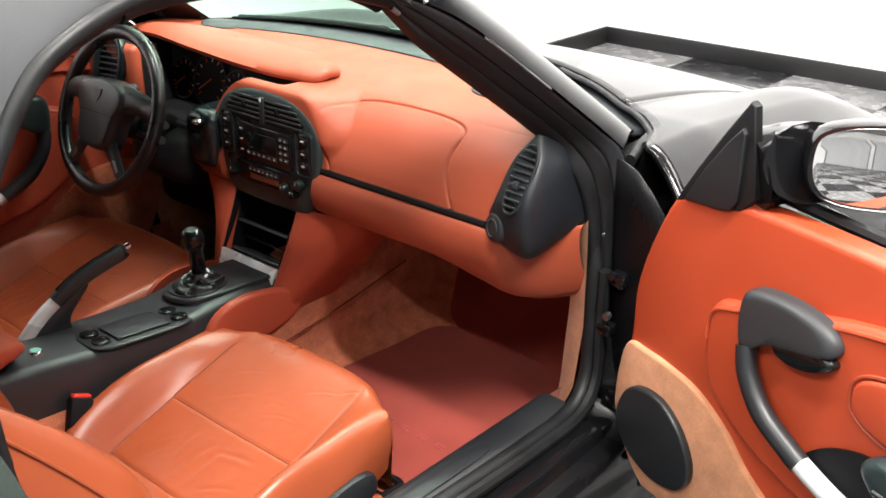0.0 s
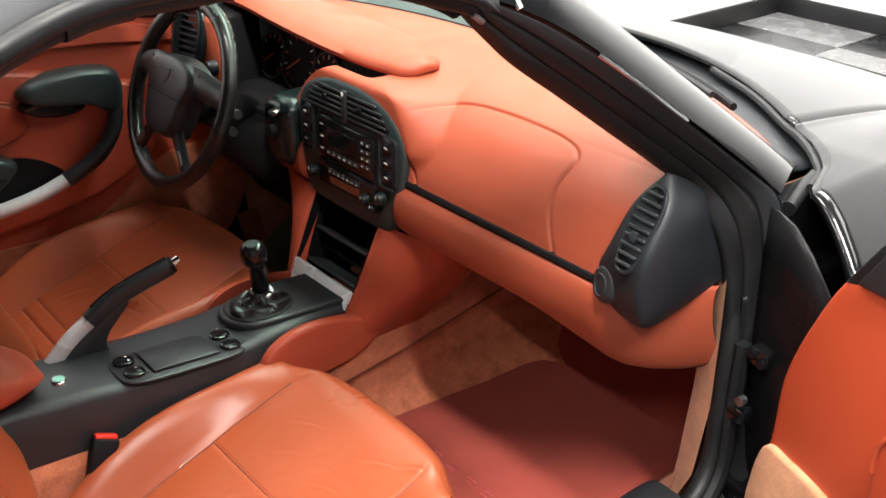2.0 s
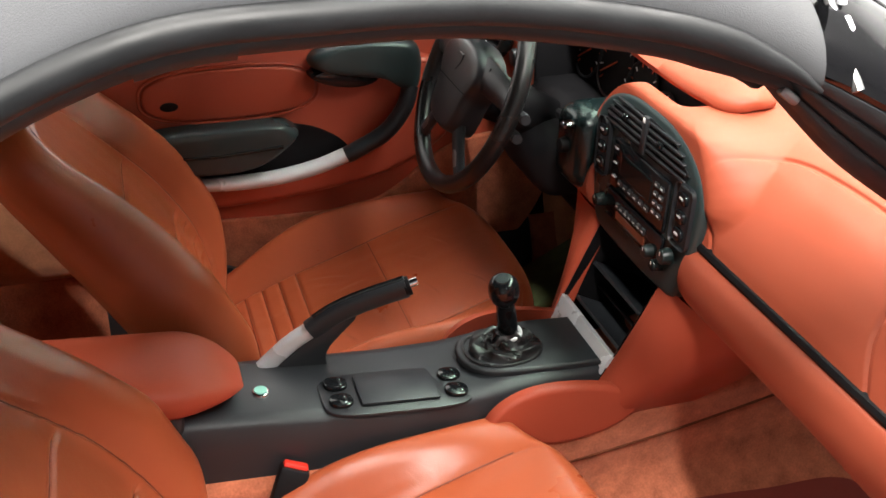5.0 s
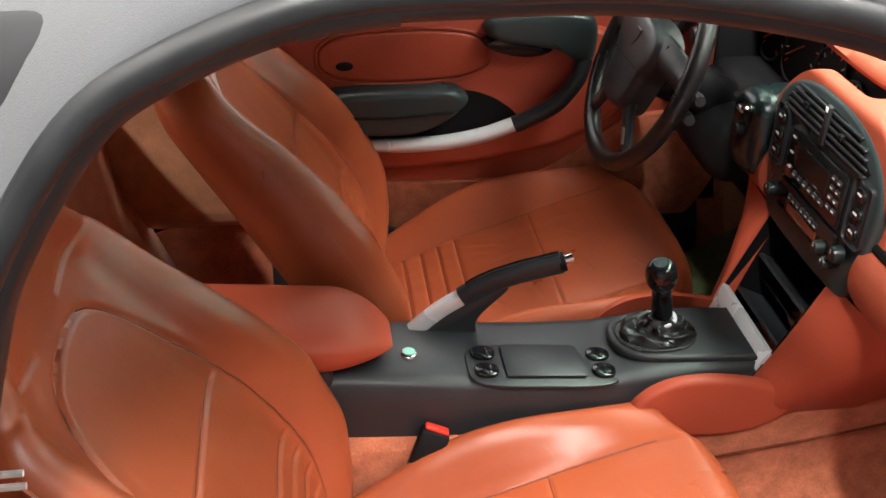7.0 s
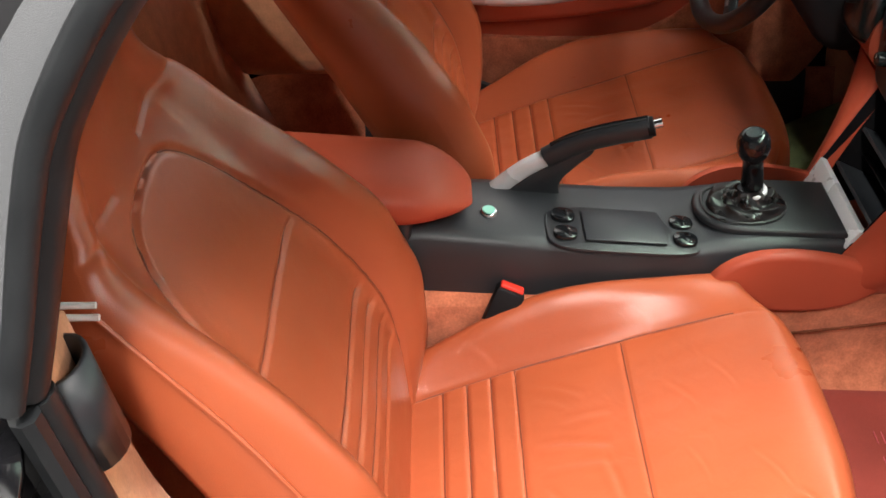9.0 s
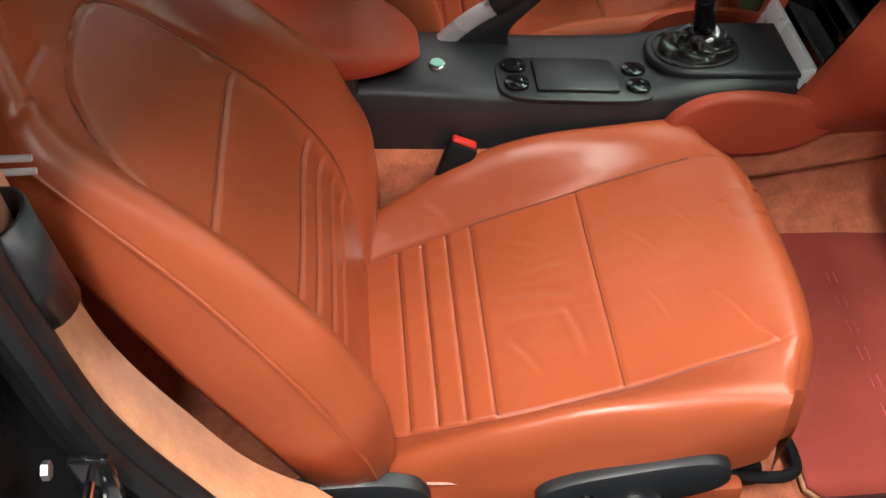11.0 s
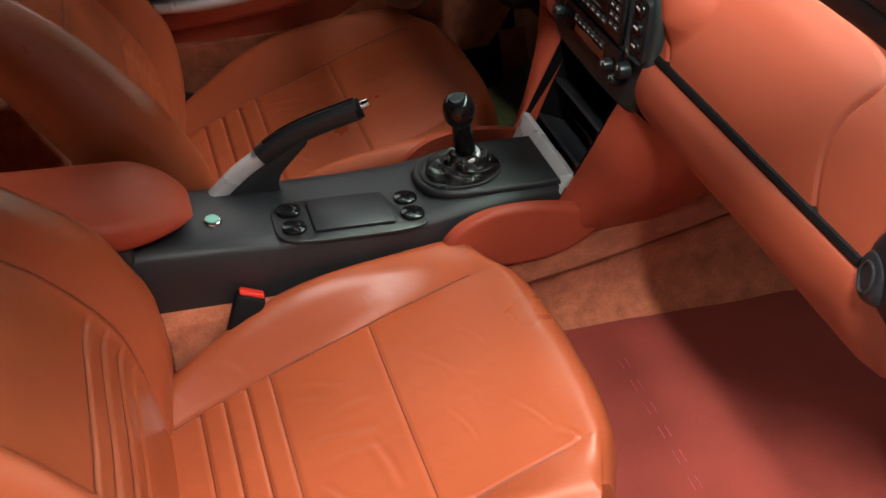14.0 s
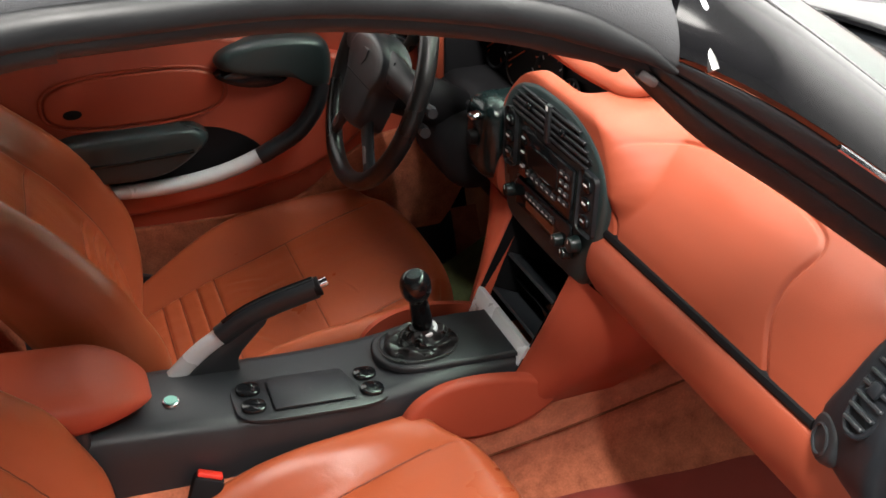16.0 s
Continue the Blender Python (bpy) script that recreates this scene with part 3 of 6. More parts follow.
# door openings: jamb, seal, sill
LOOP = [(0.748, 0.676, 0.70), (0.748, 0.676, 0.62), (0.748, 0.672, 0.50), (0.756, 0.655, 0.40), (0.764, 0.59, 0.350), (0.768, 0.45, 0.345), (0.768, 0.20, 0.350), (0.765, -0.05, 0.358), (0.755, -0.20, 0.370), (0.735, -0.33, 0.42), (0.712, -0.41, 0.51), (0.712, -0.462, 0.63), (0.714, -0.485, 0.76), (0.722, -0.495, 0.86)]
for sg in (1, -1):
    lp = [Vector((sg * x, y, z)) for x, y, z in spline(LOOP, 84)]
    seal = part("door_seal", tube(lp, [min(0.017, 0.004 + 0.002 * k) for k in range(len(lp))], 10), RUBBER, car, "black rubber door seal")
    part("seal_lip", tube([p + Vector((sg * 0.022, 0, 0)) for p in lp[6:]], 0.013, 8), RUBBER, seal)
    # jamb: a channel around the opening, outside the seal
    ctr = Vector((sg * 0.73, 0.08, 0.72))
    rows = []
    for p in lp:
        o = (p - ctr)
        o.x = 0
        o.normalize()
        if p.z > 0.80 and p.y > 0:
            continue
        k = 1.0 if p.y < 0 else max(0.15, min(1.0, (0.80 - p.z) / 0.14))
        rows.append([p + Vector((sg * 0.012, 0, 0)), p + o * 0.028 + Vector((sg * 0.02 * k, 0, 0)), p + o * 0.05 + Vector((sg * 0.055 * k, 0, 0)), p + o * 0.055 + Vector((sg * 0.10 * k, 0, 0)), p + o * 0.075 + Vector((sg * 0.115 * k, 0, 0))])
    shell(part("door_jamb", loft(rows), JAMB, car, "glossy black painted door jamb"), 0.004)
    # sill with scuff plate
    prof = [(0.628, 0.20), (0.640, 0.272), (0.668, 0.334), (0.690, 0.357), (0.708, 0.361), (0.745, 0.360), (0.754, 0.354), (0.756, 0.20)]
    part("sill", loft([[(sg * a, y, b) for a, b in prof] for y in (-0.33, -0.2, 0.0, 0.2, 0.4, 0.60)], closed_u=True, cap=True), PLASTIC, car, "dark plastic door sill trim")
    prof = [(0.765, 0.10), (0.765, 0.325), (0.79, 0.335), (0.83, 0.325), (0.875, 0.25), (0.88, 0.12)]
    part("rocker", loft([[(sg * a, y, b) for a, b in prof] for y in (-0.6, 0.0, 0.75)], closed_u=True, cap=True), PAINT, car, "glossy black rocker panel")
    xs_ = (0.75, 0.785, 0.82, 0.86, 0.905)
    shell(part("jamb_panel", loft([[(sg * x, 0.715 - 0.04 * (x - 0.75) / 0.155 - 0.012 * f * f, 0.25 + (body_z(x, 0.74) - 0.015 - 0.25) * f) for x in xs_] for f in [k / 8 for k in range(9)]]), JAMB, car, "glossy black panel behind the door hinge"), 0.004)
    part("a_pillar_panel", box((sg * 0.79 - 0.04, 0.74, 0.2), (sg * 0.79 + 0.04, 0.9, 0.74), 0.015), PAINT, car)
part("scuff_inset", slab(oval(0, 0, 0.017, 0.20, 40, 5), 0.004, pose(0.728, 0.18, 0.3595), 0.002), PLASTIC, car, "dark inset in the sill")
# hinge side hardware
hg = part("door_hinge", box((0.782, 0.674, 0.598), (0.816, 0.70, 0.628), 0.005), PAINT, car, "black door hinge with bolts")
part("bolt", cyl(0.008, 0.008, 0.006, pose(0.790, 0.674, 0.620, 90), 6), GLOSS, hg)
part("bolt", cyl(0.008, 0.008, 0.006, pose(0.808, 0.674, 0.608, 90), 6), GLOSS, hg)
hg = part("door_hinge", box((0.775, 0.66, 0.34), (0.83, 0.70, 0.385), 0.006), PAINT, car, "black door hinge with bolts")
part("bolt", cyl(0.008, 0.008, 0.006, pose(0.80, 0.66, 0.36, 90), 6), GLOSS, hg)
part("door_check", box((0.765, 0.66, 0.495), (0.80, 0.685, 0.52), 0.004), GLOSS, car)
part("door_switch", cyl(0.008, 0.008, 0.012, pose(0.795, 0.66, 0.545, 90), 8), BOLT, car)

# cabin tub: floor, tunnel, bulkhead, side trims
rows = []
TUB = [(-0.688, 0.34), (-0.655, 0.21), (-0.62, 0.195), (-0.36, 0.19), (-0.12, 0.195), (-0.10, 0.38), (-0.06, 0.43), (0.06, 0.43), (0.118, 0.395), (0.105, 0.30), (0.088, 0.20), (0.36, 0.19), (0.62, 0.195), (0.655, 0.21), (0.688, 0.34)]


def tub_row(y):
    row = []
    up = 0.0 if y < 0.88 else 1.3 * (y - 0.88)
    tun = 0.0 if y < 0.35 else 0.28 * (y - 0.35)
    for x, z in TUB:
        zz = z
        if abs(x) < 0.12 and z > 0.28:
            zz = z + tun
        zz = max(zz, 0.19 + up * 1.0 + (0.0 if abs(x) > 0.13 else 0.0))
        row.append((x, y, zz))
    return row


ys = [-0.62, -0.4, -0.2, 0, 0.15, 0.3, 0.4, 0.5, 0.6, 0.7, 0.8, 0.88, 0.95, 1.05, 1.12]
tubm = part("cabin_carpet", loft([tub_row(y) for y in ys]), CARPET, car, "tan orange carpet on floor and tunnel", smooth=60)
sm = tubm.modifiers.new("round", "SUBSURF")
sm.levels = sm.render_levels = 2
for sg in (1, -1):
    part("cowl_side", box((sg * 0.745 - 0.02, 0.69, 0.19), (sg * 0.745 + 0.02, 1.15, 0.84), 0.004), BLACK, car)
part("firewall", box((-0.68, 1.12, 0.15), (0.68, 1.16, 0.79)), BLACK, car)
part("tunnel_seam", tube(spline([(0.121, 0.30, 0.33), (0.122, 0.55, 0.365), (0.12, 0.80, 0.41)], 12), 0.0022, 5), SEAM, car)
# bulkhead behind the seats
rows = []
for i in range(21):
    x = -0.64 + 1.28 * i / 20
    rows.append([(x, -0.50, 0.20), (x, -0.60, 0.45), (x, -0.66 - 0.03 * math.cos(x * 4), 0.70), (x, -0.70, 0.80), (x, -0.78, 0.84), (x, -1.15, 0.85)])
bk = shell(part("rear_bulkhead", loft(rows), PALE, car, "tan carpeted bulkhead behind the seats"), 0.01)
for sg in (1, -1):
    rows = []
    for i, p in enumerate([q for q in spline(LOOP, 72) if q.y < -0.125]):
        g = 0.35 + 0.65 * min(1.0, i / 6)
        rows.append([(sg * (p.x - 0.008), p.y, p.z), (sg * (p.x - 0.055 * g), p.y - 0.006, p.z - 0.004), (sg * (p.x - 0.098 * g), p.y - 0.014, p.z - 0.012), (sg * (p.x - 0.112 * g), p.y - 0.04, p.z - 0.02), (sg * (p.x - 0.112 * g), p.y - 0.28, p.z - 0.02)])
    shell(part("side_trim", loft(rows), PALE, car, "tan carpeted side trim beside the seat"), 0.01)
    cup = part("belt_outlet", sweep([(0.032 * math.cos(a), 0.027 * math.sin(a)) for a in (2 * math.pi * k / 20 for k in range(20))], [(sg * 0.676, -0.478, 0.745), (sg * 0.676, -0.486, 0.795), (sg * 0.676, -0.494, 0.848)], (sg, 0, 0), cap=False), PLASTIC, car, "dark plastic seat belt outlet")
    shell(cup, 0.005)
    part("kick_panel", loft([[(sg * a, y, z) for a, z in zip(xs, (0.19, 0.30, 0.36, 0.50, 0.66, 0.82))] for y, xs in ((0.60, (0.70, 0.735, 0.752, 0.765, 0.76, 0.75)), (0.655, (0.675, 0.70, 0.725, 0.742, 0.742, 0.738)), (0.675, (0.655, 0.672, 0.68, 0.692, 0.70, 0.70)), (0.70, (0.645, 0.66, 0.667, 0.676, 0.69, 0.70)), (0.80, (0.64, 0.652, 0.66, 0.672, 0.69, 0.70)), (1.12, (0.64, 0.652, 0.66, 0.672, 0.69, 0.70)))][1:]), PALE, car, "tan carpeted kick panel")
for sx in (1, -1):
    for y in (1.50, -1.20):
        tyre = part("wheel", tube([(sx * 0.77, y + 0.24 * math.cos(a), 0.315 + 0.24 * math.sin(a)) for a in (2 * math.pi * k / 40 for k in range(40))], 0.075, 12, closed=True, flat=1.0, up=(1, 0, 0)), RUBBER, car, "black tyre")
        part("rim", cyl(0.2, 0.18, 0.03, pose(sx * 0.80, y, 0.315, 0, 90 * sx)), SILVER, tyre, "silver alloy rim")

st = part("door_striker", tube(spline([(0.775, -0.452, 0.60), (0.815, -0.450, 0.60), (0.815, -0.450, 0.645), (0.775, -0.452, 0.645)], 14), 0.004, 8), CHROME, car, "bright metal door striker")
part("striker_plate", box((0.765, -0.470, 0.585), (0.775, -0.435, 0.66), 0.003), PAINT, st)
for z in (0.69, 0.56):
    part("bolt", cyl(0.008, 0.008, 0.006, pose(0.80, -0.475, z, -90), 6, 0.001), BOLT, car)


# ---- seats ----


CREASES = [(-0.13, -0.055, -0.085, 0.02, 0.0022, 0.0035), (-0.10, -0.05, -0.07, 0.00, 0.0016, 0.003), (-0.02, -0.055, 0.005, 0.045, 0.0028, 0.006), (0.02, -0.05, 0.035, 0.055, 0.0016, 0.0045), (0.055, -0.045, 0.12, -0.01, 0.0022, 0.004), (0.02, 0.03, 0.11, 0.045, 0.0018, 0.005), (-0.05, -0.02, -0.05, 0.05, 0.0016, 0.005), (-0.08, 0.12, -0.02, 0.16, 0.0009, 0.002), (0.03, 0.13, 0.10, 0.15, 0.0009, 0.002), (-0.10, 0.18, -0.04, 0.21, 0.0008, 0.002), (0.06, 0.20, 0.135, 0.235, 0.0009, 0.0022), (-0.21, -0.15, -0.18, -0.10, 0.0009, 0.0025), (0.185, 0.12, 0.225, 0.07, 0.0009, 0.002), (0.188, 0.04, 0.23, -0.02, 0.0009, 0.002), (0.18, 0.20, 0.225, 0.16, 0.0010, 0.0022), (0.135, 0.235, 0.165, 0.262, 0.0022, 0.004)]


def seat(x0, dy, dz, outer):
    ob = thing("sports_seat", (x0, dy, 0.20), "orange brown leather sports seat with ribbed inserts", "seat", "leather seats")
    PATH = spline([(0, -0.32, 0.245), (0, -0.27, 0.264), (0, -0.20, 0.292), (0, -0.07, 0.337), (0, 0.077, 0.385), (0, 0.19, 0.426), (0, 0.262, 0.448), (0, 0.296, 0.449), (0, 0.318, 0.428), (0, 0.328, 0.385), (0, 0.322, 0.32), (0, 0.315, 0.27)], 440)
    XS = [0, 0.03, 0.06, 0.09, 0.12, 0.145, 0.16, 0.172, 0.19, 0.21, 0.228, 0.243, 0.252, 0.256, 0.254, 0.250, 0.246]
    BH = [0, 0, 0, 0, 0, 0, 0, 0.03, 0.42, 0.84, 1.0, 0.72, 0.0, -0.9, -1.9, -2.6, -3.2]
    xs = spline([(a, b, 0) for a, b in zip(XS, BH)], 84)
    rows = []
    for p in PATH:
        hb = sum(lerp_list([-0.32, -0.20, -0.135, -0.05, 0.03, 0.13, 0.21, 0.27, 0.32], [0.02, 0.036, 0.058, 0.075, 0.070, 0.044, 0.018, -0.004, -0.024], p.y + 0.012 * e) for e in range(-4, 5)) / 9
        w = sum(lerp_list([-0.32, -0.2, -0.05, 0.1, 0.24, 0.29, 0.32, 0.33], [0.86, 0.94, 1.03, 1.05, 1.02, 0.97, 0.91, 0.88], p.y + 0.006 * e) for e in range(-4, 5)) / 9
        front = max(0.0, min(1.0, (0.449 - p.z) / 0.12)) if p.y > 0.29 else 0.0
        row = []
        for s in (-1, 1):
            seq = xs[::-1] if s < 0 else xs[1:]
            for q in seq:
                x = s * q.x * w
                hgt = q.y * hb if q.y > 0 else q.y * 0.036 * (1 - front)
                z = p.z + hgt
                ax, yy = abs(q.x), p.y
                if p.y < 0.30:
                    d = lerp_list([-0.1, 0.15], [0.0050, 0.0018], yy) * groove(ax - 0.168, 0.0026)
                    if ax < 0.168:
                        fade = ease(0.0, 0.010, 0.168 - ax)
                        for ys in (-0.178, -0.143, -0.108, -0.072):
                            d += 0.0052 * groove(yy - ys, 0.0026) * fade
                        if -0.178 < yy < -0.072:
                            d -= 0.0016
                        d += 0.0030 * groove(yy - 0.077, 0.0020)
                    calm = 1 - ease(0.24, 0.296, p.y)
                    z -= d * calm
                    n = noise.noise((x * 6 + x0 * 7, yy * 6, 1.3)) * 0.0035 + noise.noise((x * 34 + 5, yy * 15 + x0 * 5, 4.1)) * 0.0007
                    for xa, ya, xb, yb, dp, wd in CREASES:
                        ex, ey = xb - xa, yb - ya
                        ln = math.hypot(ex, ey)
                        f = ((q.x * s - xa) * ex + (yy - ya) * ey) / (ln * ln)
                        if -0.1 < f < 1.1:
                            dd = ((q.x * s - xa) * ey - (yy - ya) * ex) / ln + 0.012 * math.sin(3.1 * f) * ln * 4
                            n -= 1.0 * dp * math.sin(math.pi * max(0, min(1, f))) ** 0.7 * (groove(dd, wd * 0.85) - 0.7 * groove(dd - 1.7 * wd, wd * 1.2))
                    z += n * calm
                yo = 0.0
                if p.y > 0.24:
                    yo = -0.05 * (ax / 0.25) ** 3 * min(1, (p.y - 0.24) / 0.06)
                row.append((x0 + x, yy + yo + dy, z + dz))
        rows.append(row)
    cu = part("cushion", loft(rows), LEATHER, ob, "creased leather seat cushion with four ribs", smooth=70)
    # sunk seams, their shade put in as dark tubes: along the bolsters, between the ribs, across the front
    nx = len(rows[0])
    cols = [s * q.x for s, seq in ((-1, xs[::-1]), (1, xs[1:])) for q in seq]
    ends = [min(range(nx), key=lambda k: abs(cols[k] - c)) for c in (-0.168, 0.168)]
    sink = Vector((0, 0, 0.0003))
    for k in ends:
        part("seam", tube([Vector(rows[i][k]) + sink for i in range(40, len(rows), 3) if PATH[i].y < 0.235 and PATH[i].z > 0.28], 0.0013, 5), SEAMSHADE, cu)
    for ys, r in ((-0.178, 0.0013), (-0.143, 0.0013), (-0.108, 0.0013), (-0.072, 0.0013), (0.077, 0.0010)):
        i = min(range(300), key=lambda j: abs(PATH[j].y - ys))
        part("seam", tube([Vector(rows[i][k]) + sink for k in range(ends[0] + 2, ends[1] - 1, 2)], r, 5), SEAMSHADE, cu)
    # seam piping along the bolsters
    for s in (-1, 1):
        pts = [(x0 + s * 0.250 * lerp_list([-0.2, 0.1, 0.24], [0.97, 1.02, 0.985], y), y + dy, z + dz) for y, z in ((-0.165, 0.317), (-0.095, 0.316), (0.04, 0.338), (0.17, 0.360), (0.245, 0.380))]
        part("piping", tube(spline(pts, 16), 0.0025, 6), LEATHER, cu)
    part("base", box((x0 - 0.20, -0.2 + dy, 0.205 + dz), (x0 + 0.20, 0.22 + dy, 0.25 + dz), 0.02), BLACK, ob)
    for s in (-1, 1):
        part("seat_rail", box((x0 + s * 0.19 - 0.018, -0.3 + dy, 0.197), (x0 + s * 0.19 + 0.018, 0.27 + dy, 0.24 + dz), 0.006), BLACK, ob)
    # valance and control panel on the door side
    o = outer
    part("valance", box((x0 + o * 0.250 - 0.012, -0.22 + dy, 0.225 + dz), (x0 + o * 0.250 + 0.012, 0.22 + dy, 0.285 + dz), 0.008), LEATHER, ob, "lower leather side of the seat")
    ctl = part("control_panel", slab(oval(0.02, 0, 0.115, 0.038, 40, 3.0), 0.016, frame_at((x0 + o * 0.264, 0.055 + dy, 0.322 + dz), (0, 1, 0.17), (0, 0, 1)) if o > 0 else frame_at((x0 + o * 0.264, 0.055 + dy, 0.322 + dz), (0, -1, -0.16), (0, 0, 1)), 0.008), PLASTIC, ob, "dark plastic seat control panel")
    part("seat_lever", slab(oval(0, 0, 0.012, 0.022, 20), 0.012, frame_at((x0 + o * 0.279, 0.018 + dy, 0.306 + dz), (0, o, 0), (0, 0, 1)), 0.005), GLOSS, ctl)
    part("seat_switch", slab(oval(0, 0, 0.032, 0.007, 24), 0.010, frame_at((x0 + o * 0.279, 0.078 + dy, 0.310 + dz), (0, o, 0.16 * o), (0, 0, 1)), 0.004), GLOSS, ctl)
    part("hinge_cover", slab(oval(0, 0, 0.10, 0.05, 36, 2.6), 0.02, frame_at((x0 + o * 0.236, -0.26 + dy, 0.288 + dz), (0, o, 0), (0, 0, 1)), 0.009), PLASTIC, ob, "dark plastic recliner cover")
    part("track_handle", tube(spline([(x0 + o * 0.10, 0.30 + dy, 0.235), (x0 + o * 0.19, 0.315 + dy, 0.235), (x0 + o * 0.225, 0.29 + dy, 0.245), (x0 + o * 0.225, 0.2 + dy, 0.26)], 14), 0.008, 8), BLACK, ob)

    # backrest
    REC = radians(21.5)
    vv, ww = Vector((0, -math.sin(REC), math.cos(REC))), Vector((0, math.cos(REC), math.sin(REC)))
    O = Vector((x0, -0.264 + dy, 0.290 + dz))
    V = [-0.09, -0.03, 0.05, 0.15, 0.28, 0.38, 0.46, 0.52, 0.57, 0.60, 0.63, 0.67, 0.74, 0.82, 0.87, 0.90]
    HW = [0.20, 0.225, 0.255, 0.274, 0.268, 0.246, 0.232, 0.227, 0.222, 0.202, 0.162, 0.142, 0.136, 0.125, 0.09, 0.04]
    HB = [0.004, 0.010, 0.040, 0.062, 0.074, 0.066, 0.052, 0.036, 0.030, 0.024, 0.014, 0.010, 0.004, 0.0, -0.01, -0.02]
    FC = [0.028, 0.033, 0.050, 0.060, 0.042, 0.016, -0.006, -0.022, -0.034, -0.036, -0.030, -0.018, -0.002, -0.012, -0.04, -0.06]
    TB = [0.09, 0.10, 0.11, 0.115, 0.115, 0.11, 0.105, 0.10, 0.095, 0.09, 0.09, 0.085, 0.085, 0.07, 0.05, 0.04]
    fr = [0, 0.08, 0.16, 0.24, 0.32, 0.40, 0.48, 0.54, 0.60, 0.645, 0.68, 0.72, 0.77, 0.83, 0.88, 0.92, 0.955, 0.982, 1.0]
    fb = [0, 0, 0, 0, 0, 0, 0, 0.02, 0.08, 0.19, 0.34, 0.56, 0.80, 0.96, 1.0, 0.93, 0.78, 0.56, 0.32]
    pr = spline([(a, b, 0) for a, b in zip(fr, fb)], 84)
    AV, AX = [-0.09, 0.0, 0.09, 0.18, 0.30, 0.40, 0.47, 0.51, 0.535, 0.55, 0.556, 0.558], [0.130, 0.150, 0.172, 0.182, 0.172, 0.150, 0.130, 0.112, 0.092, 0.066, 0.036, 0.0]
    rows = []
    nv = 330
    arch = np.array([(q.x, q.y) for q in spline([(a, b, 0) for a, b in zip(AX, AV)], 500)])
    for i in range(nv):
        v = V[0] + (V[-1] - V[0]) * i / (nv - 1)
        hw, hb, fc, tb = (sum(lerp_list(V, q, v + e) for e in (-0.024, -0.012, 0, 0.012, 0.024)) / 5 for q in (HW, HB, FC, TB))
        xi = lerp_list(AV, AX, v)
        def at(s, q):
            x = s * q.x * hw
            ax = abs(x)
            w = fc + hb * q.y
            d = 0.0
            if v < 0.60:
                far = float(np.sqrt(((arch - (ax, v)) ** 2).sum(1).min()))
                d += 0.0060 * groove(far, 0.0040)
                if ax < xi and v < 0.50:
                    fade = ease(0.0, 0.030, xi - ax)
                    d += 0.0036 * groove(v - 0.358, 0.0036) * fade
                    for vs in (0.215, 0.180, 0.146, 0.112):
                        d += 0.0046 * groove(v - vs, 0.0042) * fade
            if ax > 0.055:
                d += 0.0028 * groove(v - 0.585 - 0.12 * (ax - 0.055), 0.0045)
            n = noise.noise((x * 6 + 11 + x0, v * 6, 3.3)) * 0.003 + noise.noise((x * 26, v * 14, 7.7 + x0)) * 0.0006
            return O + Vector((x, 0, 0)) + vv * v + ww * (w - d + n)
        row = [at(-1, q) for q in pr[::-1]] + [at(1, q) for q in pr[1:]]
        for f, k in ((1.005, 0.35), (0.985, 0.7), (0.90, 0.92), (0.6, 1.0), (0.0, 1.04), (-0.6, 1.0), (-0.90, 0.92), (-0.985, 0.7), (-1.005, 0.35)):
            row.append(O + Vector((f * hw, 0, 0)) + vv * v + ww * (fc - tb * k + 0.02))
        rows.append(row)
    bk = part("backrest", loft(rows, closed_u=True, cap=True), LEATHER, ob, "reclined leather backrest with raised side bolsters", smooth=70)
    half = len(pr) - 1
    # dark tubes give the backrest grooves their shade as well
    for vs in (0.358, 0.215, 0.180, 0.146, 0.112):
        i = round((vs - V[0]) / (V[-1] - V[0]) * (nv - 1))
        xi = lerp_list(AV, AX, vs) - 0.022
        part("seam", tube([q for q in rows[i][:2 * half + 1] if abs(q.x - x0) < xi][::2], 0.0012, 5), SEAMSHADE, bk)
    for s in (-1, 1):
        pts = []
        for i in range(26, nv, 3):
            v = V[0] + (V[-1] - V[0]) * i / (nv - 1)
            if v > 0.548:
                break
            xi = x0 + s * lerp_list(AV, AX, v)
            pts.append(min(rows[i][:2 * half + 1], key=lambda q: abs(q.x - xi)))
        part("seam", tube(pts, 0.0014, 5), SEAMSHADE, bk)
    pts = [O + Vector((outer * (lerp_list(V, HW, v) + 0.002), 0, 0)) + vv * v + ww * (lerp_list(V, FC, v) + 0.32 * lerp_list(V, HB, v)) for v in (0.04, 0.1, 0.2, 0.3, 0.4, 0.5, 0.57)]
    part("piping", tube(spline(pts, 24), 0.0028, 6), LEATHER, bk)
    g = Vector((x0 + outer * 0.246, -0.495 + dy, 0.842 + dz))
    for k in (0, 1):
        a = g + Vector((0, 0, -0.014 * k))
        part("belt_guide", tube([a + Vector((0, 0.016, 0.0)), a + Vector((0, -0.016, 0.0))], 0.0032, 8), SILVER, bk, "pale grey metal belt guide")
    return ob


seat(0.358, 0.0, 0.0, 1)
tagged(seat(-0.372, 0.115, 0.02, -1), "orange brown leather driver seat behind the steering wheel")


